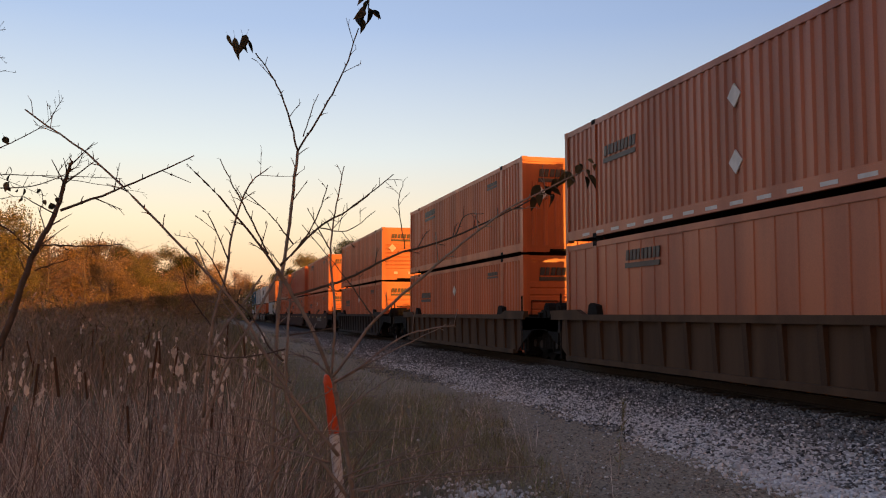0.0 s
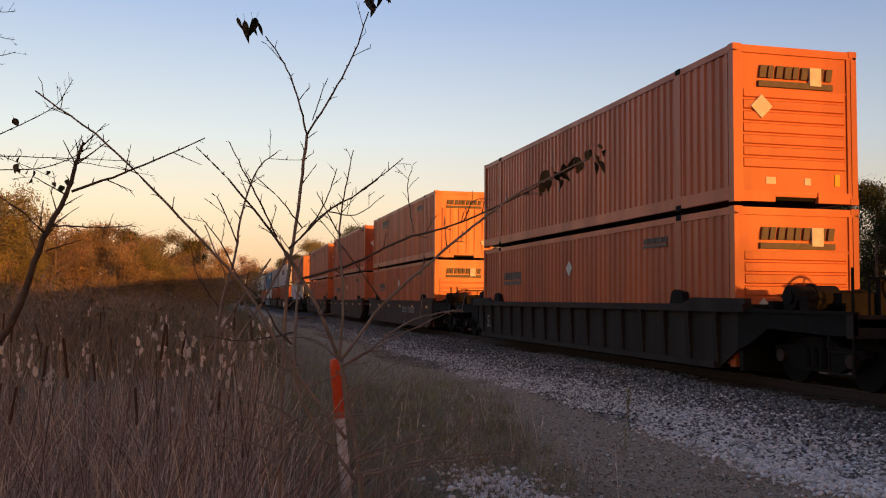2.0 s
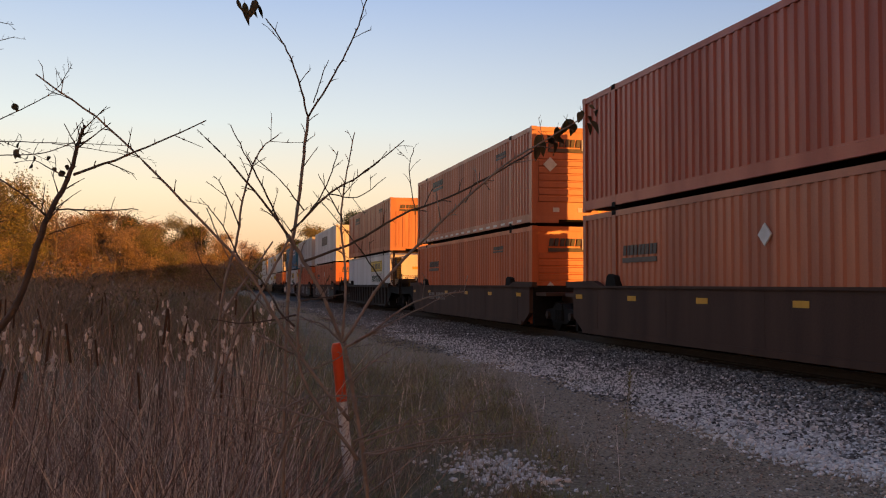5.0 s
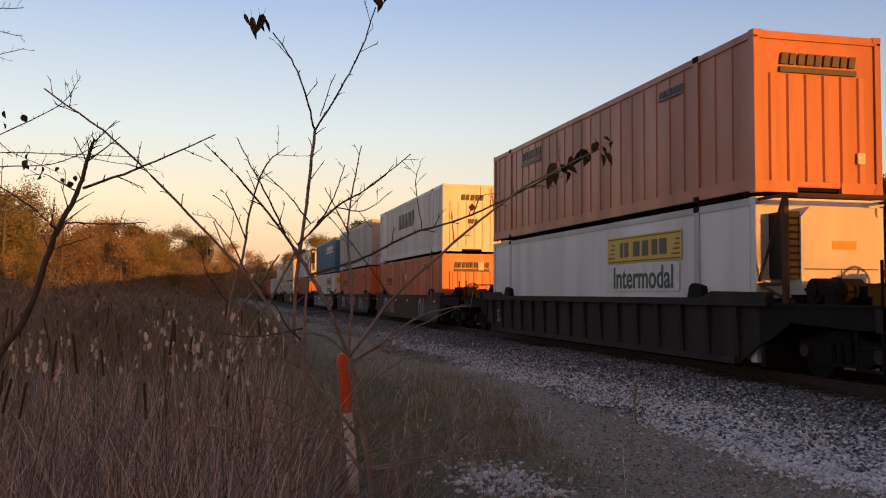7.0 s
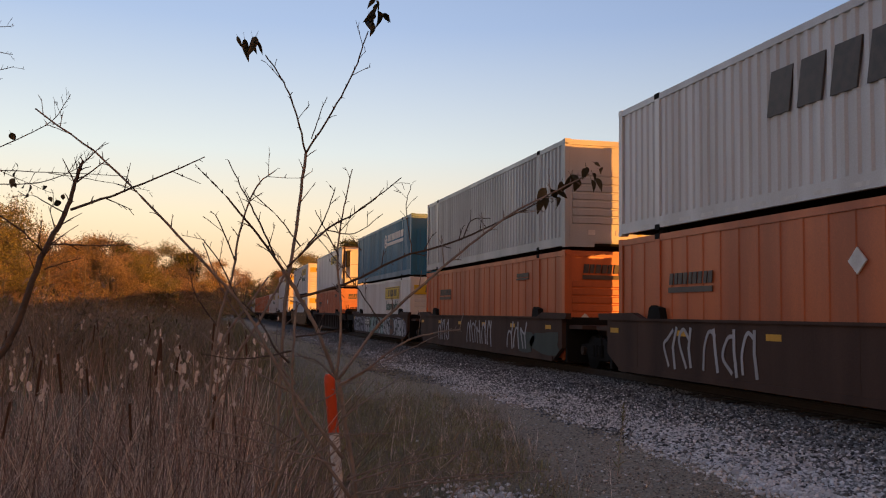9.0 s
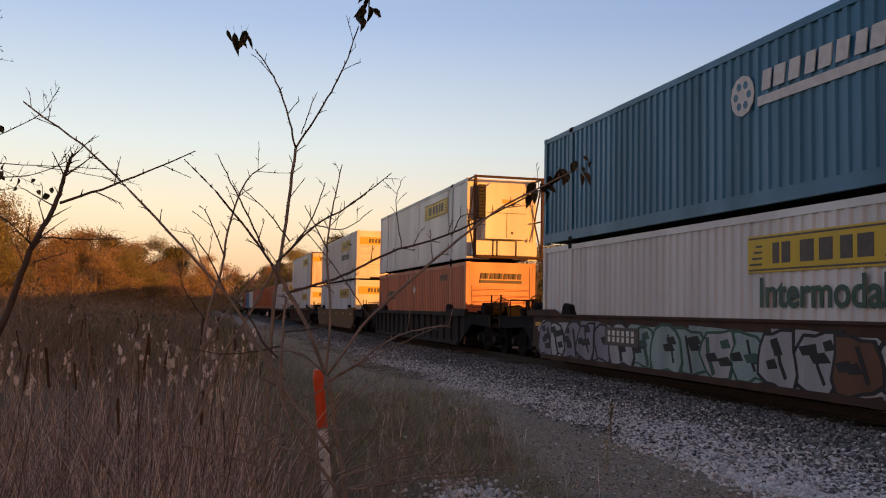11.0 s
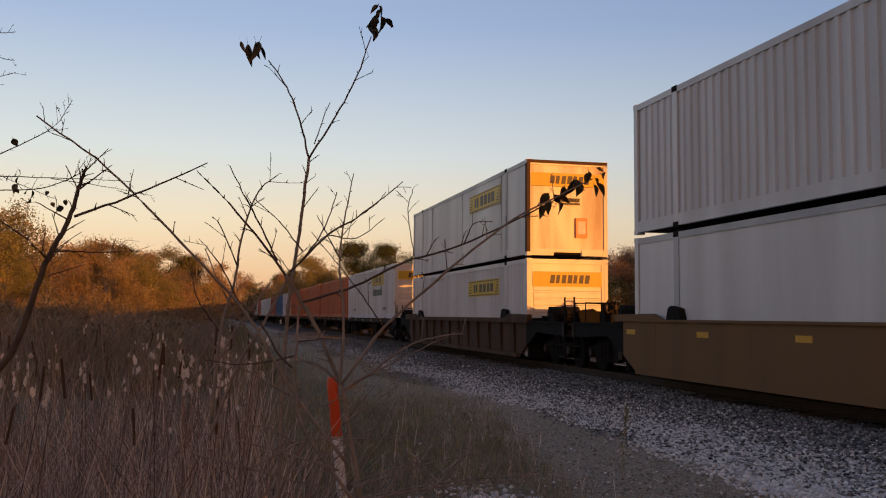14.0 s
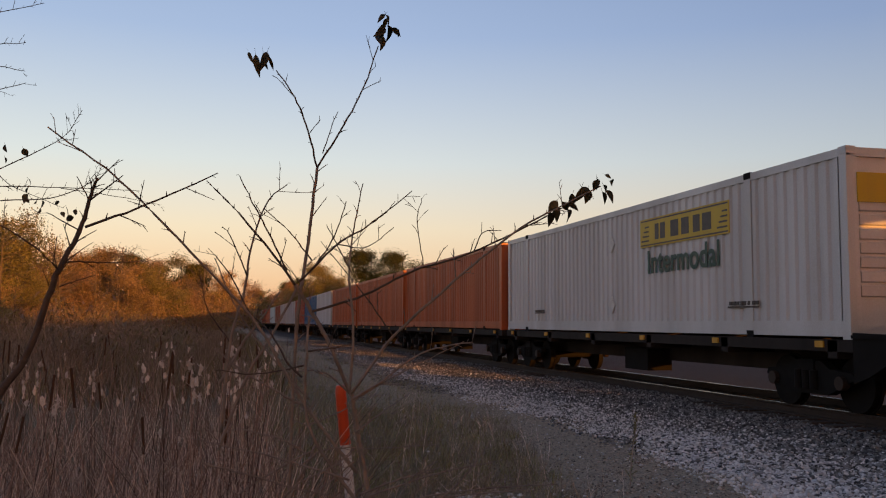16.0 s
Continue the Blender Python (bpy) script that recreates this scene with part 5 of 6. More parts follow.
# ---------------------------------------------------------------- marker post
def build_post():
    post = empty("marker_post")
    tagged(post, "orange and white plastic utility marker post leaning slightly", "marker post")
    lean = Matrix.Translation((1.10, 7.87, 0)) @ Matrix.Rotation(radians(-6.0), 4, "Y")
    post.matrix_basis = lean
    orange = material("orange_plastic", (0.62, 0.075, 0.02), 0.4, dark=(0.45, 0.06, 0.02), scale=6, amount=0.5)
    white = material("white_plastic", (0.78, 0.78, 0.77), 0.45, dark=(0.4, 0.38, 0.35), scale=6, amount=0.6)
    bm = bmesh.new()
    tube(bm, [(0, 0, -.1), (0, 0, .3), (0, 0, .60)], .043, .043, 20)
    part("tube", bm, white, post, "white lower tube")
    bm = bmesh.new()
    tube(bm, [(0, 0, .585), (0, 0, .8), (0, 0, 1.02)], .046, .046, 20)
    sleeve = part("sleeve", bm, orange, post, "orange upper sleeve")
    bm = bmesh.new()
    tube(bm, [(0, 0, 1.015), (0, 0, 1.05), (0, 0, 1.075), (0, 0, 1.085)], .049, .03, 20)
    part("cap", bm, orange, sleeve, smooth=False)


build_post()


# ---------------------------------------------------------------- cattails, brush, grass and weeds
REED = material("dry_reed", (0.27, 0.185, 0.15), 0.8, dark=(0.10, 0.068, 0.057), scale=3, amount=0.7, island=0.75)
REED_TAN = material("tan_reed", (0.63, 0.54, 0.46), 0.8, dark=(0.32, 0.24, 0.20), scale=3, amount=0.8, island=0.7)
FLUFF = material("cattail_fluff", (0.80, 0.75, 0.70), 0.95, dark=(0.48, 0.40, 0.34), scale=40, amount=0.7, island=0.25, bump=0.8, bump_scale=90)
HEAD = material("cattail_head", (0.09, 0.05, 0.03), 0.9, scale=60, amount=0.5, bump=0.5, bump_scale=200)
BRUSH = material("grey_brush_twigs", (0.31, 0.26, 0.205), 0.9, dark=(0.12, 0.10, 0.08), scale=0.4, amount=0.8, island=0.45)
BRUSH_GREEN = material("olive_brush", (0.20, 0.19, 0.11), 0.85, dark=(0.11, 0.10, 0.06), scale=0.4, amount=0.8, island=0.45)
GRASS = material("olive_grass", (0.26, 0.265, 0.115), 0.8, dark=(0.14, 0.12, 0.06), scale=1, amount=0.7, island=0.5)
STRAW = material("straw_grass", (0.42, 0.34, 0.23), 0.8, dark=(0.16, 0.12, 0.075), scale=1, amount=0.7, island=0.45)


def stuff(name, arrays, mat, label, category):
    vs, fs, off = [], [], 0
    for v, f in arrays:
        vs.append(v)
        fs.append(f + off)
        off += len(v)
    ob = new(name, pydata(name, np.concatenate(vs).tolist(), np.concatenate(fs).tolist(), mat))
    return tagged(ob, label, category, kind="stuff")


def blades(rng, x, y, height, width, lean, bend, segs=4, lift=0.0):
    n = len(x)
    z = np.array([ground_height(a, b) for a, b in zip(x, y)]) + lift
    d = np.stack([rng.normal(0, lean, n), rng.normal(0, lean, n), np.ones(n)], 1)
    d /= np.linalg.norm(d, axis=1)[:, None]
    b = np.stack([rng.normal(0, bend, n), rng.normal(0, bend, n), -np.abs(rng.normal(0, bend * .5, n))], 1) * height[:, None]
    return ribbons(np.stack([x, y, z], 1), d, height, width, b, segs, rng)


def marsh_xy(rng, n, y0, y1, power=1.0):
    y = near_far(rng, n, y0, y1) if power == 1.0 else rng.uniform(y0, y1, n)
    lo, hi = -0.30 * y - 0.5, 0.045 * y + 0.15 + 0.25 * np.sin(y * 1.3)
    return lo + (hi - lo) * rng.random(n), y


def build_marsh():
    rng = np.random.default_rng(11)
    x, y = marsh_xy(rng, 7000, 2.6, 26)
    stuff("cattail_leaves", [blades(rng, x, y, rng.uniform(.5, 1.6, len(x)), rng.uniform(.006, .014, len(x)), .26, .34)], REED,
          "dense stand of dry reddish-brown cattail leaves", "cattails")
    x, y = marsh_xy(rng, 4600, 2.9, 26)
    stuff("cattail_stalks", [blades(rng, x, y, rng.uniform(.7, 1.5, len(x)), rng.uniform(.003, .014, len(x)), .2, .16)], REED_TAN,
          "tan dry cattail stalks standing in a marsh", "cattails")
    x, y = marsh_xy(rng, 2600, 2.8, 14)
    stuff("broken_stalks", [blades(rng, x, y, rng.uniform(.4, 1.3, len(x)), rng.uniform(.004, .010, len(x)), .65, .18)], REED_TAN,
          "broken leaning stalks tangled among the cattails", "cattails")
    x, y = marsh_xy(rng, 620, 3.0, 8)
    stuff("stout_stalks", [blades(rng, x, y, rng.uniform(.5, 1.35, len(x)), rng.uniform(.008, .016, len(x)), .26, .12)], REED_TAN,
          "stout pale cattail stalks, some leaning", "cattails")
    # seed heads on their own stems
    r = random.Random(21)
    fluff, head, stem = bmesh.new(), bmesh.new(), bmesh.new()
    x, y = marsh_xy(rng, 165, 4.2, 18)
    for a, b in zip(x, y):
        g = ground_height(a, b)
        h = r.uniform(1.28, 1.66)
        tx, ty = a + r.gauss(0, .16), b + r.gauss(0, .16)
        top = Vector((tx, ty, g + h))
        axis = (top - Vector((a, b, g))).normalized()
        mid = Vector((a, b, g)).lerp(top, .55) + Vector((r.gauss(0, .03), r.gauss(0, .03), 0))
        tube(stem, [(a, b, g), mid, top], .0032, .0022, 5)
        if r.random() < .8:
            s = r.uniform(.35, .7)
            for k in range(r.choice((1, 1, 2))):
                p = top + axis * (.05 + .07 * k) + Vector((r.gauss(0, .008), r.gauss(0, .008), 0))
                m = bmesh.ops.create_icosphere(fluff, subdivisions=2, radius=r.uniform(.011, .019) * s, matrix=Matrix.Translation(p) @ Matrix.Diagonal((1, 1, r.uniform(1.8, 4.0), 1)))
                off = Vector((r.random(), r.random(), r.random())) * 50
                for v in m["verts"]:
                    q = noise.noise_vector(v.co * 45 + off)
                    v.co += Vector((q.x * .016, q.y * .016, q.z * .03)) * s + Vector((r.gauss(0, .0025), r.gauss(0, .0025), r.gauss(0, .004)))
        else:
            tube(head, [top, top + axis * .03, top + axis * .15, top + axis * .17], .0065, .006, 8)
    # loose down that blows off the heads
    tips = np.array([tuple(v.co) for v in fluff.verts])
    tips = tips[rng.integers(0, len(tips), 3200)]
    dr = rng.normal(0, 1, tips.shape) + (.5, 0, .1)
    dr /= np.linalg.norm(dr, axis=1)[:, None]
    down = ribbons(tips, dr, rng.uniform(.01, .034, len(tips)), rng.uniform(.002, .006, len(tips)), rng.normal(0, .006, tips.shape), 2, rng)
    stuff("cattail_down", [down], FLUFF, "wisps of white cattail down", "cattails")
    for nm, bm, mt, lb in (("cattail_fluff", fluff, FLUFF, "pale fluffy burst cattail seed heads"), ("cattail_heads", head, HEAD, "dark brown closed cattail heads"),
                           ("cattail_stems", stem, REED, "straight stems under the cattail heads")):
        tagged(new(nm, finish(bm, nm, mt)), lb, "cattails", kind="stuff")
    # shaded brush behind the marsh
    y = rng.uniform(24, 92, 19000)
    x = (-0.34 * y - 3) + (0.34 * y + 3 + 0.012 * y + .5) * rng.random(len(y))
    hgt = rng.uniform(.9, 2.1, len(y)) + 0.6 * (x < -8) * rng.random(len(y)) + 0.9 * np.clip((y - 30) / 60, 0, 1) * rng.random(len(y))
    hgt *= np.clip(0.35 + (0.02 * y + 1.0 - x) / 9, .35, 1.0)
    stuff("brush_twigs", [blades(rng, x, y, hgt, rng.uniform(.012, .05, len(y)), .28, .2)], BRUSH, "tangled grey-brown leafless brush", "brush")
    y = rng.uniform(22, 100, 11000)
    x = (-0.34 * y - 3) + (0.34 * y + 3 + 0.02 * y + 1.2) * rng.random(len(y))
    stuff("brush_grass", [blades(rng, x, y, rng.uniform(.4, 1.2, len(y)), rng.uniform(.02, .06, len(y)), .3, .3)], BRUSH_GREEN, "low olive brush and rank grass", "brush")
    for name, mat, count, label in (("brown_shrubs", BRUSH, 70, "leafless brown shrubs in the marsh brush"), ("olive_shrubs", BRUSH_GREEN, 55, "olive shrubs in the marsh brush")):
        arr = []
        for k in range(count):
            cy = rng.uniform(30, 92)
            cx = (-.36 * cy - 2) + (.36 * cy + 1) * rng.random()
            n = 170
            tall = rng.uniform(1.2, 3.4) * min(1, .45 + (1 - cx) / 14)
            x, y = rng.normal(cx, .5, n), rng.normal(cy, .5, n)
            arr.append(blades(rng, x, y, tall * rng.uniform(.35, 1, n), rng.uniform(.015, .05, n), .4, .25, 3))
            m = 260
            c = np.stack([rng.normal(cx, .75, m), rng.normal(cy, .75, m), tall * rng.beta(2, 1.6, m) - .3], 1)
            u = rng.normal(0, 1, (m, 3))
            u /= np.linalg.norm(u, axis=1)[:, None]
            arr.append(ribbons(c, u, rng.uniform(.08, .3, m), rng.uniform(.03, .09, m), np.zeros((m, 3)), 1, rng))
        stuff(name, arr, mat, label, "shrubs")
    # grass on the bank between marsh and ballast
    y = log_far(rng, 17000, 8.5, 80)
    x = 0.3 + (1.8 + np.minimum(2.8, 0.13 * y)) * rng.random(len(y)) ** 1.2
    stuff("bank_grass", [blades(rng, x, y, rng.uniform(.06, .34, len(y)), rng.uniform(.003, .007, len(y)), .35, .5, 3)], GRASS, "short olive grass on a bank", "grass")
    y = log_far(rng, 5000, 7.0, 70)
    x = 0.4 + (1.8 + np.minimum(2.8, 0.13 * y)) * rng.random(len(y)) ** 1.2
    stuff("straw_grass", [blades(rng, x, y, rng.uniform(.15, .55, len(y)), rng.uniform(.003, .006, len(y)), .3, .35, 3)], STRAW, "dry straw-coloured grass stems", "grass")
    # wiry weeds at the edge of the bare soil
    for name, mat, count, tall, label in (("weeds", BRUSH, 120, .5, "wiry dark dead weeds on bare soil"), ("green_weeds", GRASS, 200, .27, "low dark green weeds on bare soil")):
        arr = []
        for k in range(count):
            cy = rng.uniform(6.0, 17)
            cx = 0.9 + (2.0 + (cy - 6.6) * .2) * rng.random()
            if abs(cx - 2.3) < .5 and abs(cy - 7.45) < .8:
                continue
            n = 38
            x, y = rng.normal(cx, .12, n), rng.normal(cy, .12, n)
            arr.append(blades(rng, x, y, rng.uniform(.3 * tall, tall, n) * rng.uniform(.4, 1), rng.uniform(.003, .008, n), .4, .35))
        stuff(name, arr, mat, label, "weeds")
    # dead stalks with short side twigs
    arr = []
    for k in range(50):
        cy = rng.uniform(6.2, 12.5)
        cx = 1.2 + (1.9 + (cy - 6.6) * .14) * rng.random()
        h = rng.uniform(.3, .75)
        m = 26
        f = rng.uniform(.2, 1, m)
        top = np.array([rng.normal(0, .08), rng.normal(0, .08), h])
        g = np.array([cx, cy, ground_height(cx, cy)])
        arr.append(ribbons(g[None], (top / np.linalg.norm(top))[None], np.array([h]), np.array([.007]), np.zeros((1, 3)), 3, rng))
        dr = rng.normal(0, 1, (m, 3)) * (1, 1, .3) + (0, 0, .9)
        dr /= np.linalg.norm(dr, axis=1)[:, None]
        arr.append(ribbons(g + top * f[:, None], dr, rng.uniform(.04, .14, m), rng.uniform(.003, .007, m), rng.normal(0, .02, (m, 3)), 2, rng))
    stuff("dead_stalks", arr, REED_TAN, "branching dead weed stalks on the bank", "weeds")
    # one seeded plant standing alone in the gravel
    plant = empty("goldenrod_plant")
    tagged(plant, "single yellowish goldenrod stalk standing in gravel", "plant")
    bm = bmesh.new()
    tube(bm, spline([(3.92, 8.5, 0), (3.95, 8.5, .35), (4.02, 8.5, .7)], 4), .006, .003, 6)
    part("stem", bm, REED_TAN, plant)
    yel = material("withered_yellow_flower", (0.20, 0.17, 0.06), 0.9, scale=40, amount=0.6, island=0.3)
    for nm, z0, z1, n, mt in (("leaf_tuft", .05, .4, 60, GRASS), ("flower_spike", .42, .74, 120, yel)):
        f = rng.uniform(0, 1, n)
        base = np.stack([3.92 + .1 * (z0 + (z1 - z0) * f), np.full(n, 8.5), z0 + (z1 - z0) * f], 1)
        d = rng.normal(0, 1, (n, 3)) * (1, 1, .5) + (0, 0, .6)
        d /= np.linalg.norm(d, axis=1)[:, None]
        v, fc = ribbons(base, d, rng.uniform(.03, .1, n), rng.uniform(.006, .014, n), rng.normal(0, .02, (n, 3)), 3, rng)
        ob = new(nm, pydata(nm, v.tolist(), fc.tolist(), mt))
        ob.parent = plant


build_marsh()


# ---------------------------------------------------------------- woods
def leaf_material(name, a, b):
    return material(name, a, 0.75, dark=b, scale=0.5, amount=0.9, island=0.45, obj=0.15)


FOLIAGE = {"rust": leaf_material("rust_leaves", (0.37, 0.25, 0.16), (0.19, 0.125, 0.08)),
           "amber": leaf_material("amber_leaves", (0.39, 0.29, 0.155), (0.20, 0.15, 0.085)),
           "olive": leaf_material("olive_leaves", (0.25, 0.235, 0.10), (0.125, 0.118, 0.05)),
           "green": leaf_material("green_leaves", (0.07, 0.085, 0.026), (0.035, 0.045, 0.015))}
TREE_BARK = material("tree_bark", (0.20, 0.165, 0.135), 0.9, dark=(0.06, 0.05, 0.04), scale=4, amount=0.8)


def tree(seed, height, foliage, leaves, leaf_size):
    """Trunk, limbs and twigs with many small leaves in uneven clumps."""
    r = random.Random(seed)
    rng = np.random.default_rng(seed)
    root = empty("tree")
    bm = bmesh.new()
    top = Vector((r.uniform(-.6, .6), r.uniform(-.6, .6), height * .92))
    tube(bm, spline([(0, 0, -.4), (r.uniform(-.2, .2), 0, height * .35), top], 4), height * .018, height * .004, 8)
    ends = []
    for k in range(24):
        f = .12 + .84 * ((k * .618) % 1)
        p = Vector((0, 0, 0)).lerp(top, f)
        a = k * 2.4 + r.uniform(-.4, .4)
        reach = height * (.05 + .25 * math.sin(math.pi * min(1, f * .85 + .1)) ** .8) * r.uniform(.55, 1.15)
        e = p + Vector((math.cos(a) * reach, math.sin(a) * reach, reach * r.uniform(.1, .7)))
        m = p.lerp(e, .5) + Vector((0, 0, -reach * .06))
        tube(bm, [p, m, e], height * .005, height * .0015, 5)
        ends.append(e)
        for j in range(5):
            q = m.lerp(e, r.random())
            o = q + Vector((r.gauss(0, 1), r.gauss(0, 1), r.uniform(-.2, 1.0))) * reach * .33
            tube(bm, [q, q.lerp(o, .5) + Vector((0, 0, .05)), o], height * .0022, height * .0007, 4)
            ends.append(o)
            for i in range(3):
                w = q.lerp(o, r.uniform(.3, 1))
                tube(bm, [w, w + Vector((r.gauss(0, 1), r.gauss(0, 1), r.uniform(.2, 1.3))) * reach * .14], height * .0010, height * .0005, 3)
    part("trunk", bm, TREE_BARK, root)
    if leaves:
        cl = np.array([tuple(e) for e in ends])
        weight = rng.random(len(cl)) ** .8 + .05
        pick = rng.choice(len(cl), leaves, p=weight / weight.sum())
        c = cl[pick] + rng.normal(0, height * .045, (leaves, 3)) * (1, 1, .8)
        u = rng.normal(0, 1, (leaves, 3))
        u /= np.linalg.norm(u, axis=1)[:, None]
        w = np.cross(u, rng.normal(0, 1, (leaves, 3)))
        w /= np.linalg.norm(w, axis=1)[:, None]
        s = leaf_size * rng.uniform(.5, 1.3, leaves)[:, None]
        v = np.stack([c - u * s, c + w * s * .5, c + u * s, c - w * s * .5], 1).reshape(-1, 3)
        f = np.arange(leaves * 4).reshape(-1, 4)
        ob = new("crown", pydata("crown", v.tolist(), f.tolist(), FOLIAGE[foliage]))
        ob.parent = root
    return root


TREE_WORDS = {"rust": "rust-brown autumn tree with thinning leaves", "amber": "amber autumn tree with uneven crown", "olive": "olive-green tree turning in autumn",
              "green": "dark green leafy tree", "bare": "leafless grey tree with fine twigs"}


def build_woods():
    kinds = {}
    for i, (kind, h, n) in enumerate((("rust", 10, 1500), ("rust", 9, 900), ("amber", 10, 1700), ("olive", 11, 2600), ("green", 11, 4200), ("bare", 10, 0), ("bare", 11, 0))):
        t = tree(30 + i, h * 1.06, kind, int(n * 7), .10)
        tagged(t, TREE_WORDS[kind], "tree", "trees of the wood")
        kinds.setdefault(kind, []).append(t)
    r = random.Random(9)
    used = set()

    def put(kind, x, y, scale):
        src = r.choice(kinds[kind])
        m = pose(x, y, ground_height(x, y) - .1, 0, 0, r.uniform(0, 360)) @ Matrix.Scale(scale, 4)
        if src.name in used:
            ob = copy_thing(src, m)
            ob.scale = (scale,) * 3
        else:
            src.matrix_basis = m
            used.add(src.name)

    def thicket(name, n, place, height, size, kind, label):
        """Leafy undergrowth in uneven clumps that closes the foot of the wood."""
        clumps = n // 45
        cx, cy = place(clumps)
        ch = height * rng.uniform(.35, 1.0, clumps)
        k = rng.integers(0, clumps, n)
        c = np.stack([cx[k] + rng.normal(0, 1.1, n), cy[k] + rng.normal(0, 1.1, n), ch[k] * rng.beta(1.6, 1.4, n) + rng.normal(0, .15, n)], 1)
        u = rng.normal(0, 1, (n, 3))
        u /= np.linalg.norm(u, axis=1)[:, None]
        w = np.cross(u, rng.normal(0, 1, (n, 3)))
        w /= np.linalg.norm(w, axis=1)[:, None]
        s = size * rng.uniform(.4, 1.3, n)[:, None]
        v = np.stack([c - u * s, c + w * s * .45, c + u * s, c - w * s * .45], 1).reshape(-1, 3)
        ob = new(name, pydata(name, v.tolist(), np.arange(n * 4).reshape(-1, 4).tolist(), FOLIAGE[kind]))
        tagged(ob, label, "undergrowth", kind="stuff")

    rng = np.random.default_rng(77)

    def edge_left(n):
        f = rng.random(n)
        return -50 + 50 * f + rng.normal(0, 2, n), 88 + 46 * f + rng.normal(0, 5, n)

    def edge_far(n):
        return rng.uniform(-45, 60, n), rng.uniform(190, 330, n)

    def edge_right(n):
        f = rng.random(n)
        return 17 + 80 * f, 108 - 26 * f + rng.normal(0, 6, n)

    def edge_line(n):
        return rng.uniform(15.5, 32, n), rng.uniform(115, 200, n)

    # unseen sun blocker behind the viewer
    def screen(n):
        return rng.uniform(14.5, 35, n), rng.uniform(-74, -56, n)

    # thicket and trees added out of view, to keep low sun off the foreground
    thicket("trackside_thicket", 16000, screen, 9.0, .3, "olive", "unseen olive thicket added behind the viewer to shade the foreground")
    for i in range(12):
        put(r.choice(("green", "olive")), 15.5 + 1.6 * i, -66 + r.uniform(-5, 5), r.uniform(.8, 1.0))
    thicket("rust_undergrowth", 42000, edge_left, 4.8, .11, "rust", "rust-brown undergrowth along the wood's edge")
    thicket("amber_undergrowth", 32000, edge_left, 4.6, .11, "amber", "amber shrubs along the wood's edge")
    thicket("olive_undergrowth", 26000, edge_left, 4.2, .11, "olive", "olive shrubs along the wood's edge")
    thicket("far_undergrowth", 14000, edge_far, 9.0, .5, "olive", "olive undergrowth of the distant wood")
    thicket("rusty_far_undergrowth", 8000, edge_far, 10.0, .5, "rust", "rusty undergrowth of the distant wood")
    thicket("line_undergrowth", 36000, edge_line, 6.5, .13, "green", "dark green undergrowth beyond the far rails")
    thicket("shaded_undergrowth", 80000, edge_right, 7.5, .125, "green", "dark green undergrowth across the tracks")
    thicket("bramble_undergrowth", 42000, edge_right, 6.5, .125, "olive", "olive brambles across the tracks")
    # sunlit edge of the wood beyond the marsh
    for i in range(64):
        f = (i + r.random()) / 64
        y = 92 + 46 * f + r.uniform(-8, 10)
        x = -46 + 44 * f + r.uniform(-3, 3)
        put(r.choice(("rust", "rust", "amber", "amber", "olive", "bare", "bare", "bare")), x, y, r.uniform(.62, 1.16))
    for i in range(26):
        f = (i + r.random()) / 26
        put(r.choice(("rust", "amber", "olive", "olive", "green")), -52 + 50 * f, 112 + 50 * f + r.uniform(-6, 6), r.uniform(.9, 1.2))
    put("olive", -13.4, 62, .74)
    put("olive", -16.5, 66, .8)
    put("olive", -14.0, 70, .55)
    # wood that closes the line far ahead
    for i in range(30):
        f = (i + r.random()) / 30
        put(r.choice(("rust", "olive", "amber", "green")), -10 + 44 * f, 200 + 150 * r.random(), r.uniform(.8, 1.15))
    # far side of the line
    for x, y, k, s in ((19.5, 122, "green", 1.0), (23, 118, "green", .95), (16.5, 150, "olive", .95), (20, 160, "amber", .9), (27, 120, "olive", .8), (17, 185, "olive", 1.1)):
        put(k, x, y, s)
    for i in range(44):
        f = (i + r.random()) / 44
        x = 26 + 62 * f
        put(r.choice(("green", "olive", "bare", "bare", "rust", "green")), x, 104 - 22 * f + r.uniform(-8, 10), r.uniform(.7, .85) if f < .5 else r.uniform(1.05, 1.3))
    # row added beyond the right edge of view, to shade the wood across the tracks
    for i in range(26):
        f = (i + r.random()) / 26
        put(r.choice(("green", "olive", "bare")), 58 + 50 * f, 58 - 40 * f + r.uniform(-8, 8), r.uniform(1.1, 1.4))


build_woods()


def motions():
    for ob, at, base in containers:
        walk(ob, [(0.0, pose(TRACK_X, at, RAIL + base)), (16.0, pose(TRACK_X, at - SPEED * 16.0, RAIL + base))])
    for ob, at in cars:
        walk(ob, [(0.0, pose(TRACK_X, at, RAIL)), (16.0, pose(TRACK_X, at - SPEED * 16.0, RAIL))])
    # the young tree sways a little in the train's wind, and a gust lifts its leafy branch
    for ob, foot, rows in ((sapling_main, (0.39, 2.3, 0.6), SWAY), (leafy_branch, (0.213, 2.3, 1.634), GUST), (lower_branch, (0.299, 2.22, 1.437), GUST),
                           *((b, (0.177, 2.36, 1.528), LEADER) for b in leaders)):
        walk(ob, [(t, pose(*foot, 0, a, 0) @ Matrix.Translation([-c for c in foot])) for t, a in rows])


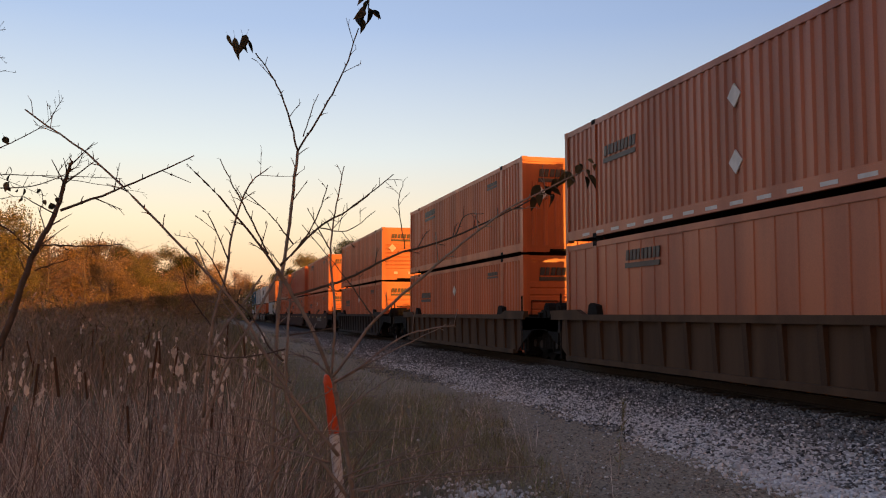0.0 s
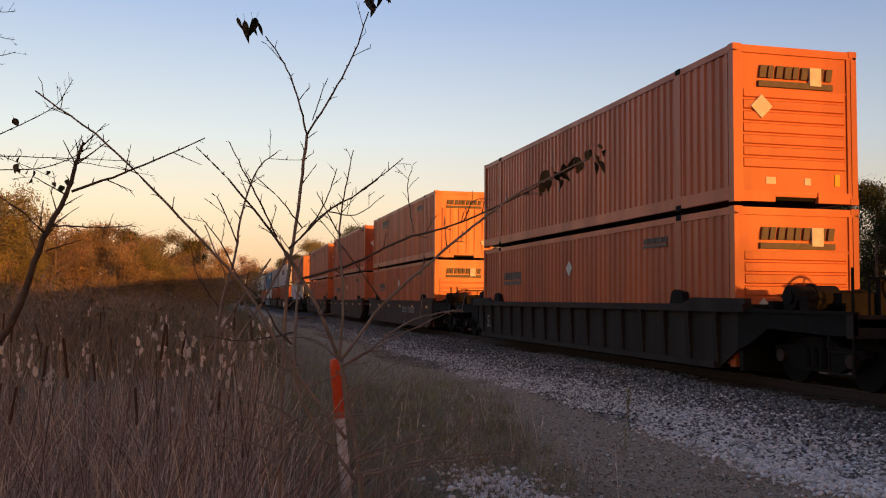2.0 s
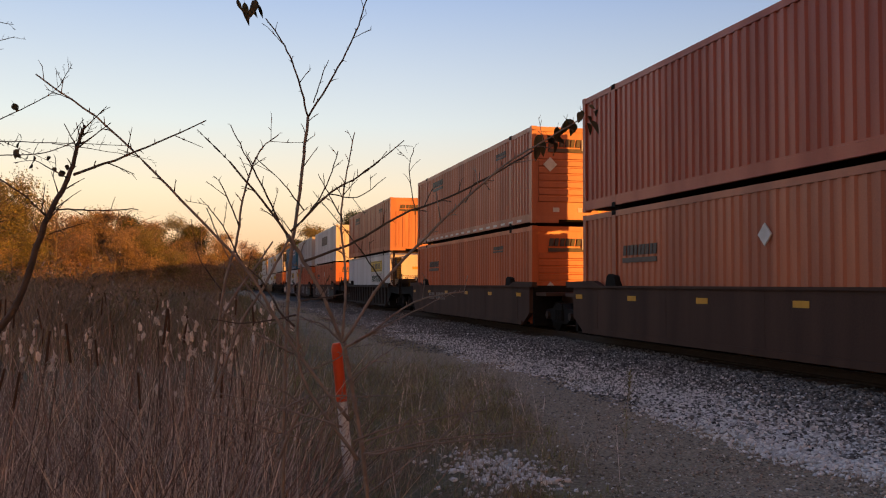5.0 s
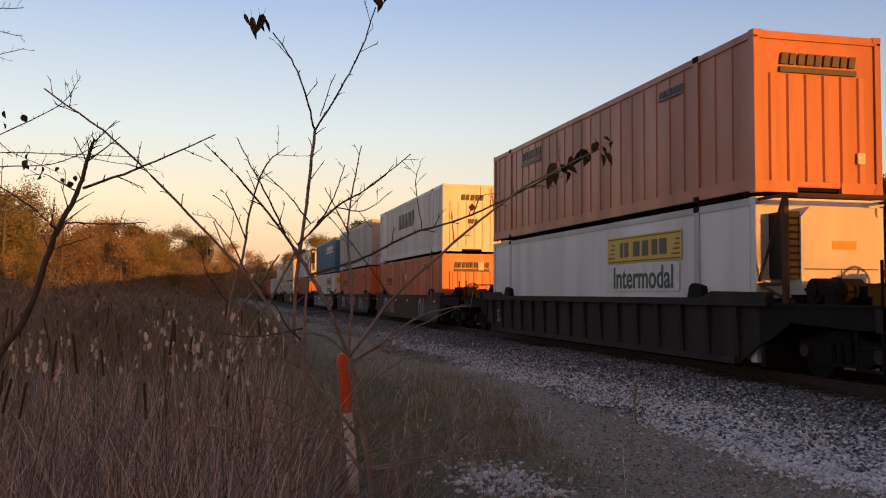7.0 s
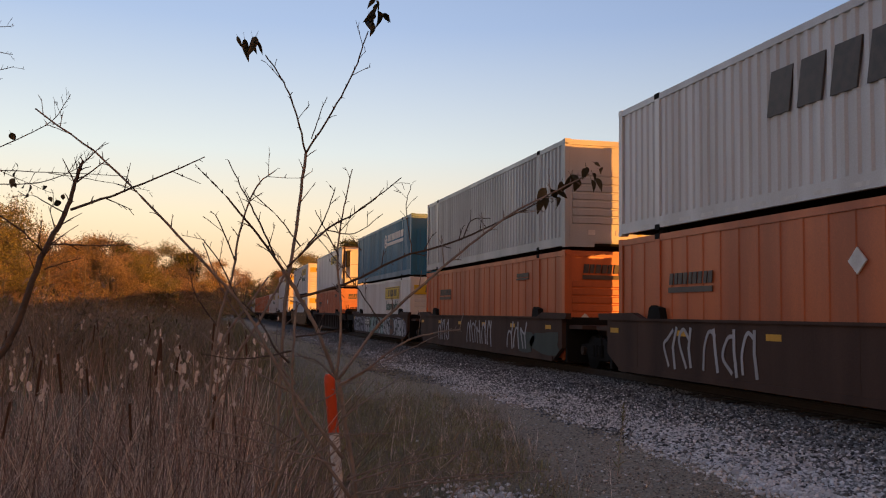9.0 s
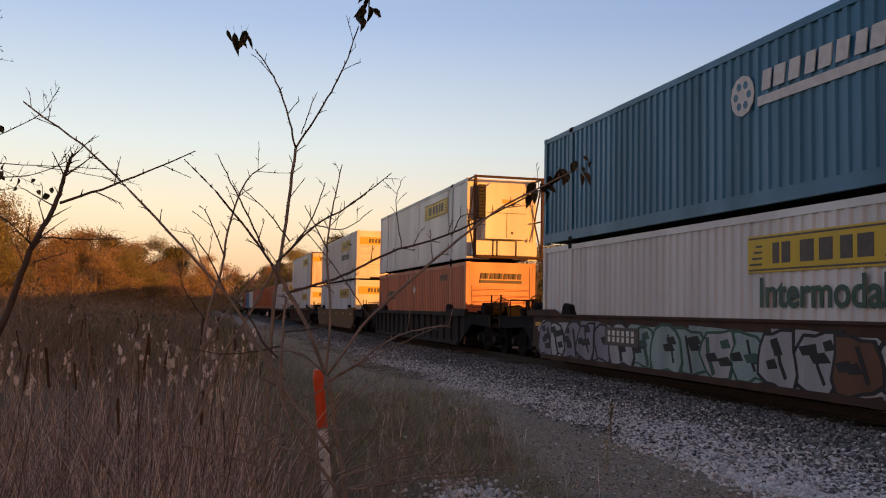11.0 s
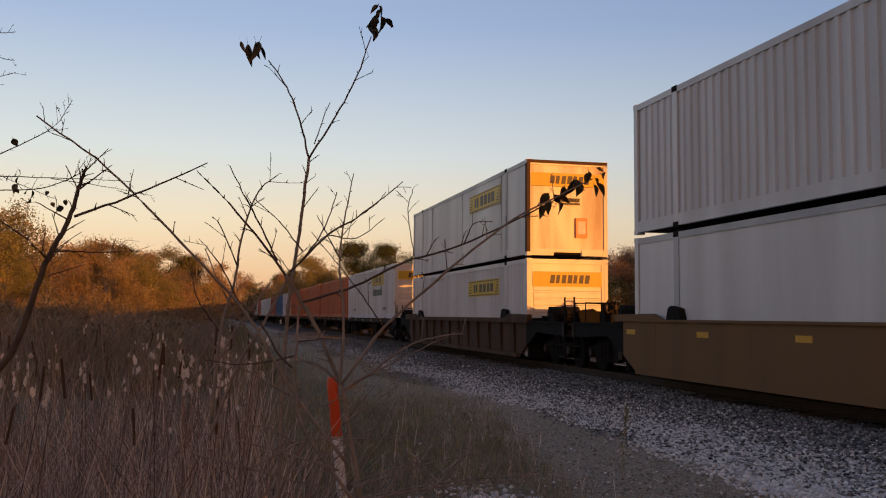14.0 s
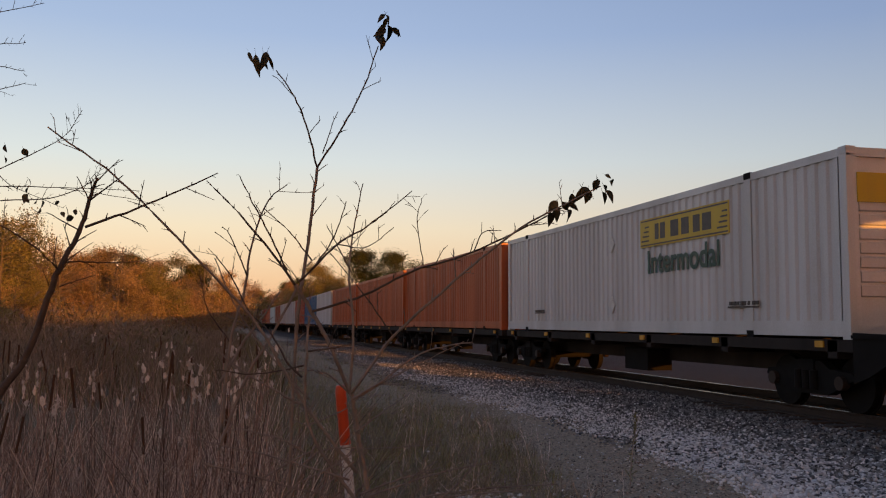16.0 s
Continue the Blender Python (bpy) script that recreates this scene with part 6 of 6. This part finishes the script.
GUST = ((0, 0), (1, 0), (2, 0), (2.5, -2), (2.9, -6), (3.5, -11), (4.1, -8.5), (4.8, -5), (5.6, -1.5), (6.3, 0), (7, -.5), (8.2, -2), (9.2, 0), (10.3, 1), (11, -1), (12, .4), (13, 0), (14.5, 0), (16, -.3))
LEADER = ((0, 0), (2, 0), (2.5, -.5), (2.8, -1.2), (3, -1.5), (3.25, .1), (3.5, 1.5), (4, -.3), (4.5, 0), (6.3, 0), (8, 0), (10.5, 0), (12, 0), (12.5, .4), (13, 1), (13.5, .6), (14, .5), (14.5, .2), (15, 0), (16, .2))
SWAY = ((0, .1), (.5, .2), (1, .07), (1.5, .09), (2, .02), (2.5, .03), (3, .09), (4, -.12), (5.2, .05), (6.5, -.02), (7.5, -.17), (8, -.07), (9.2, .03),
        (10.5, .04), (11, -.08), (12, -.12), (12.5, .09), (13, .22), (13.5, .1), (14, -.08), (14.5, .01), (15, -.09), (15.5, -.14), (16, -.09))
motions()
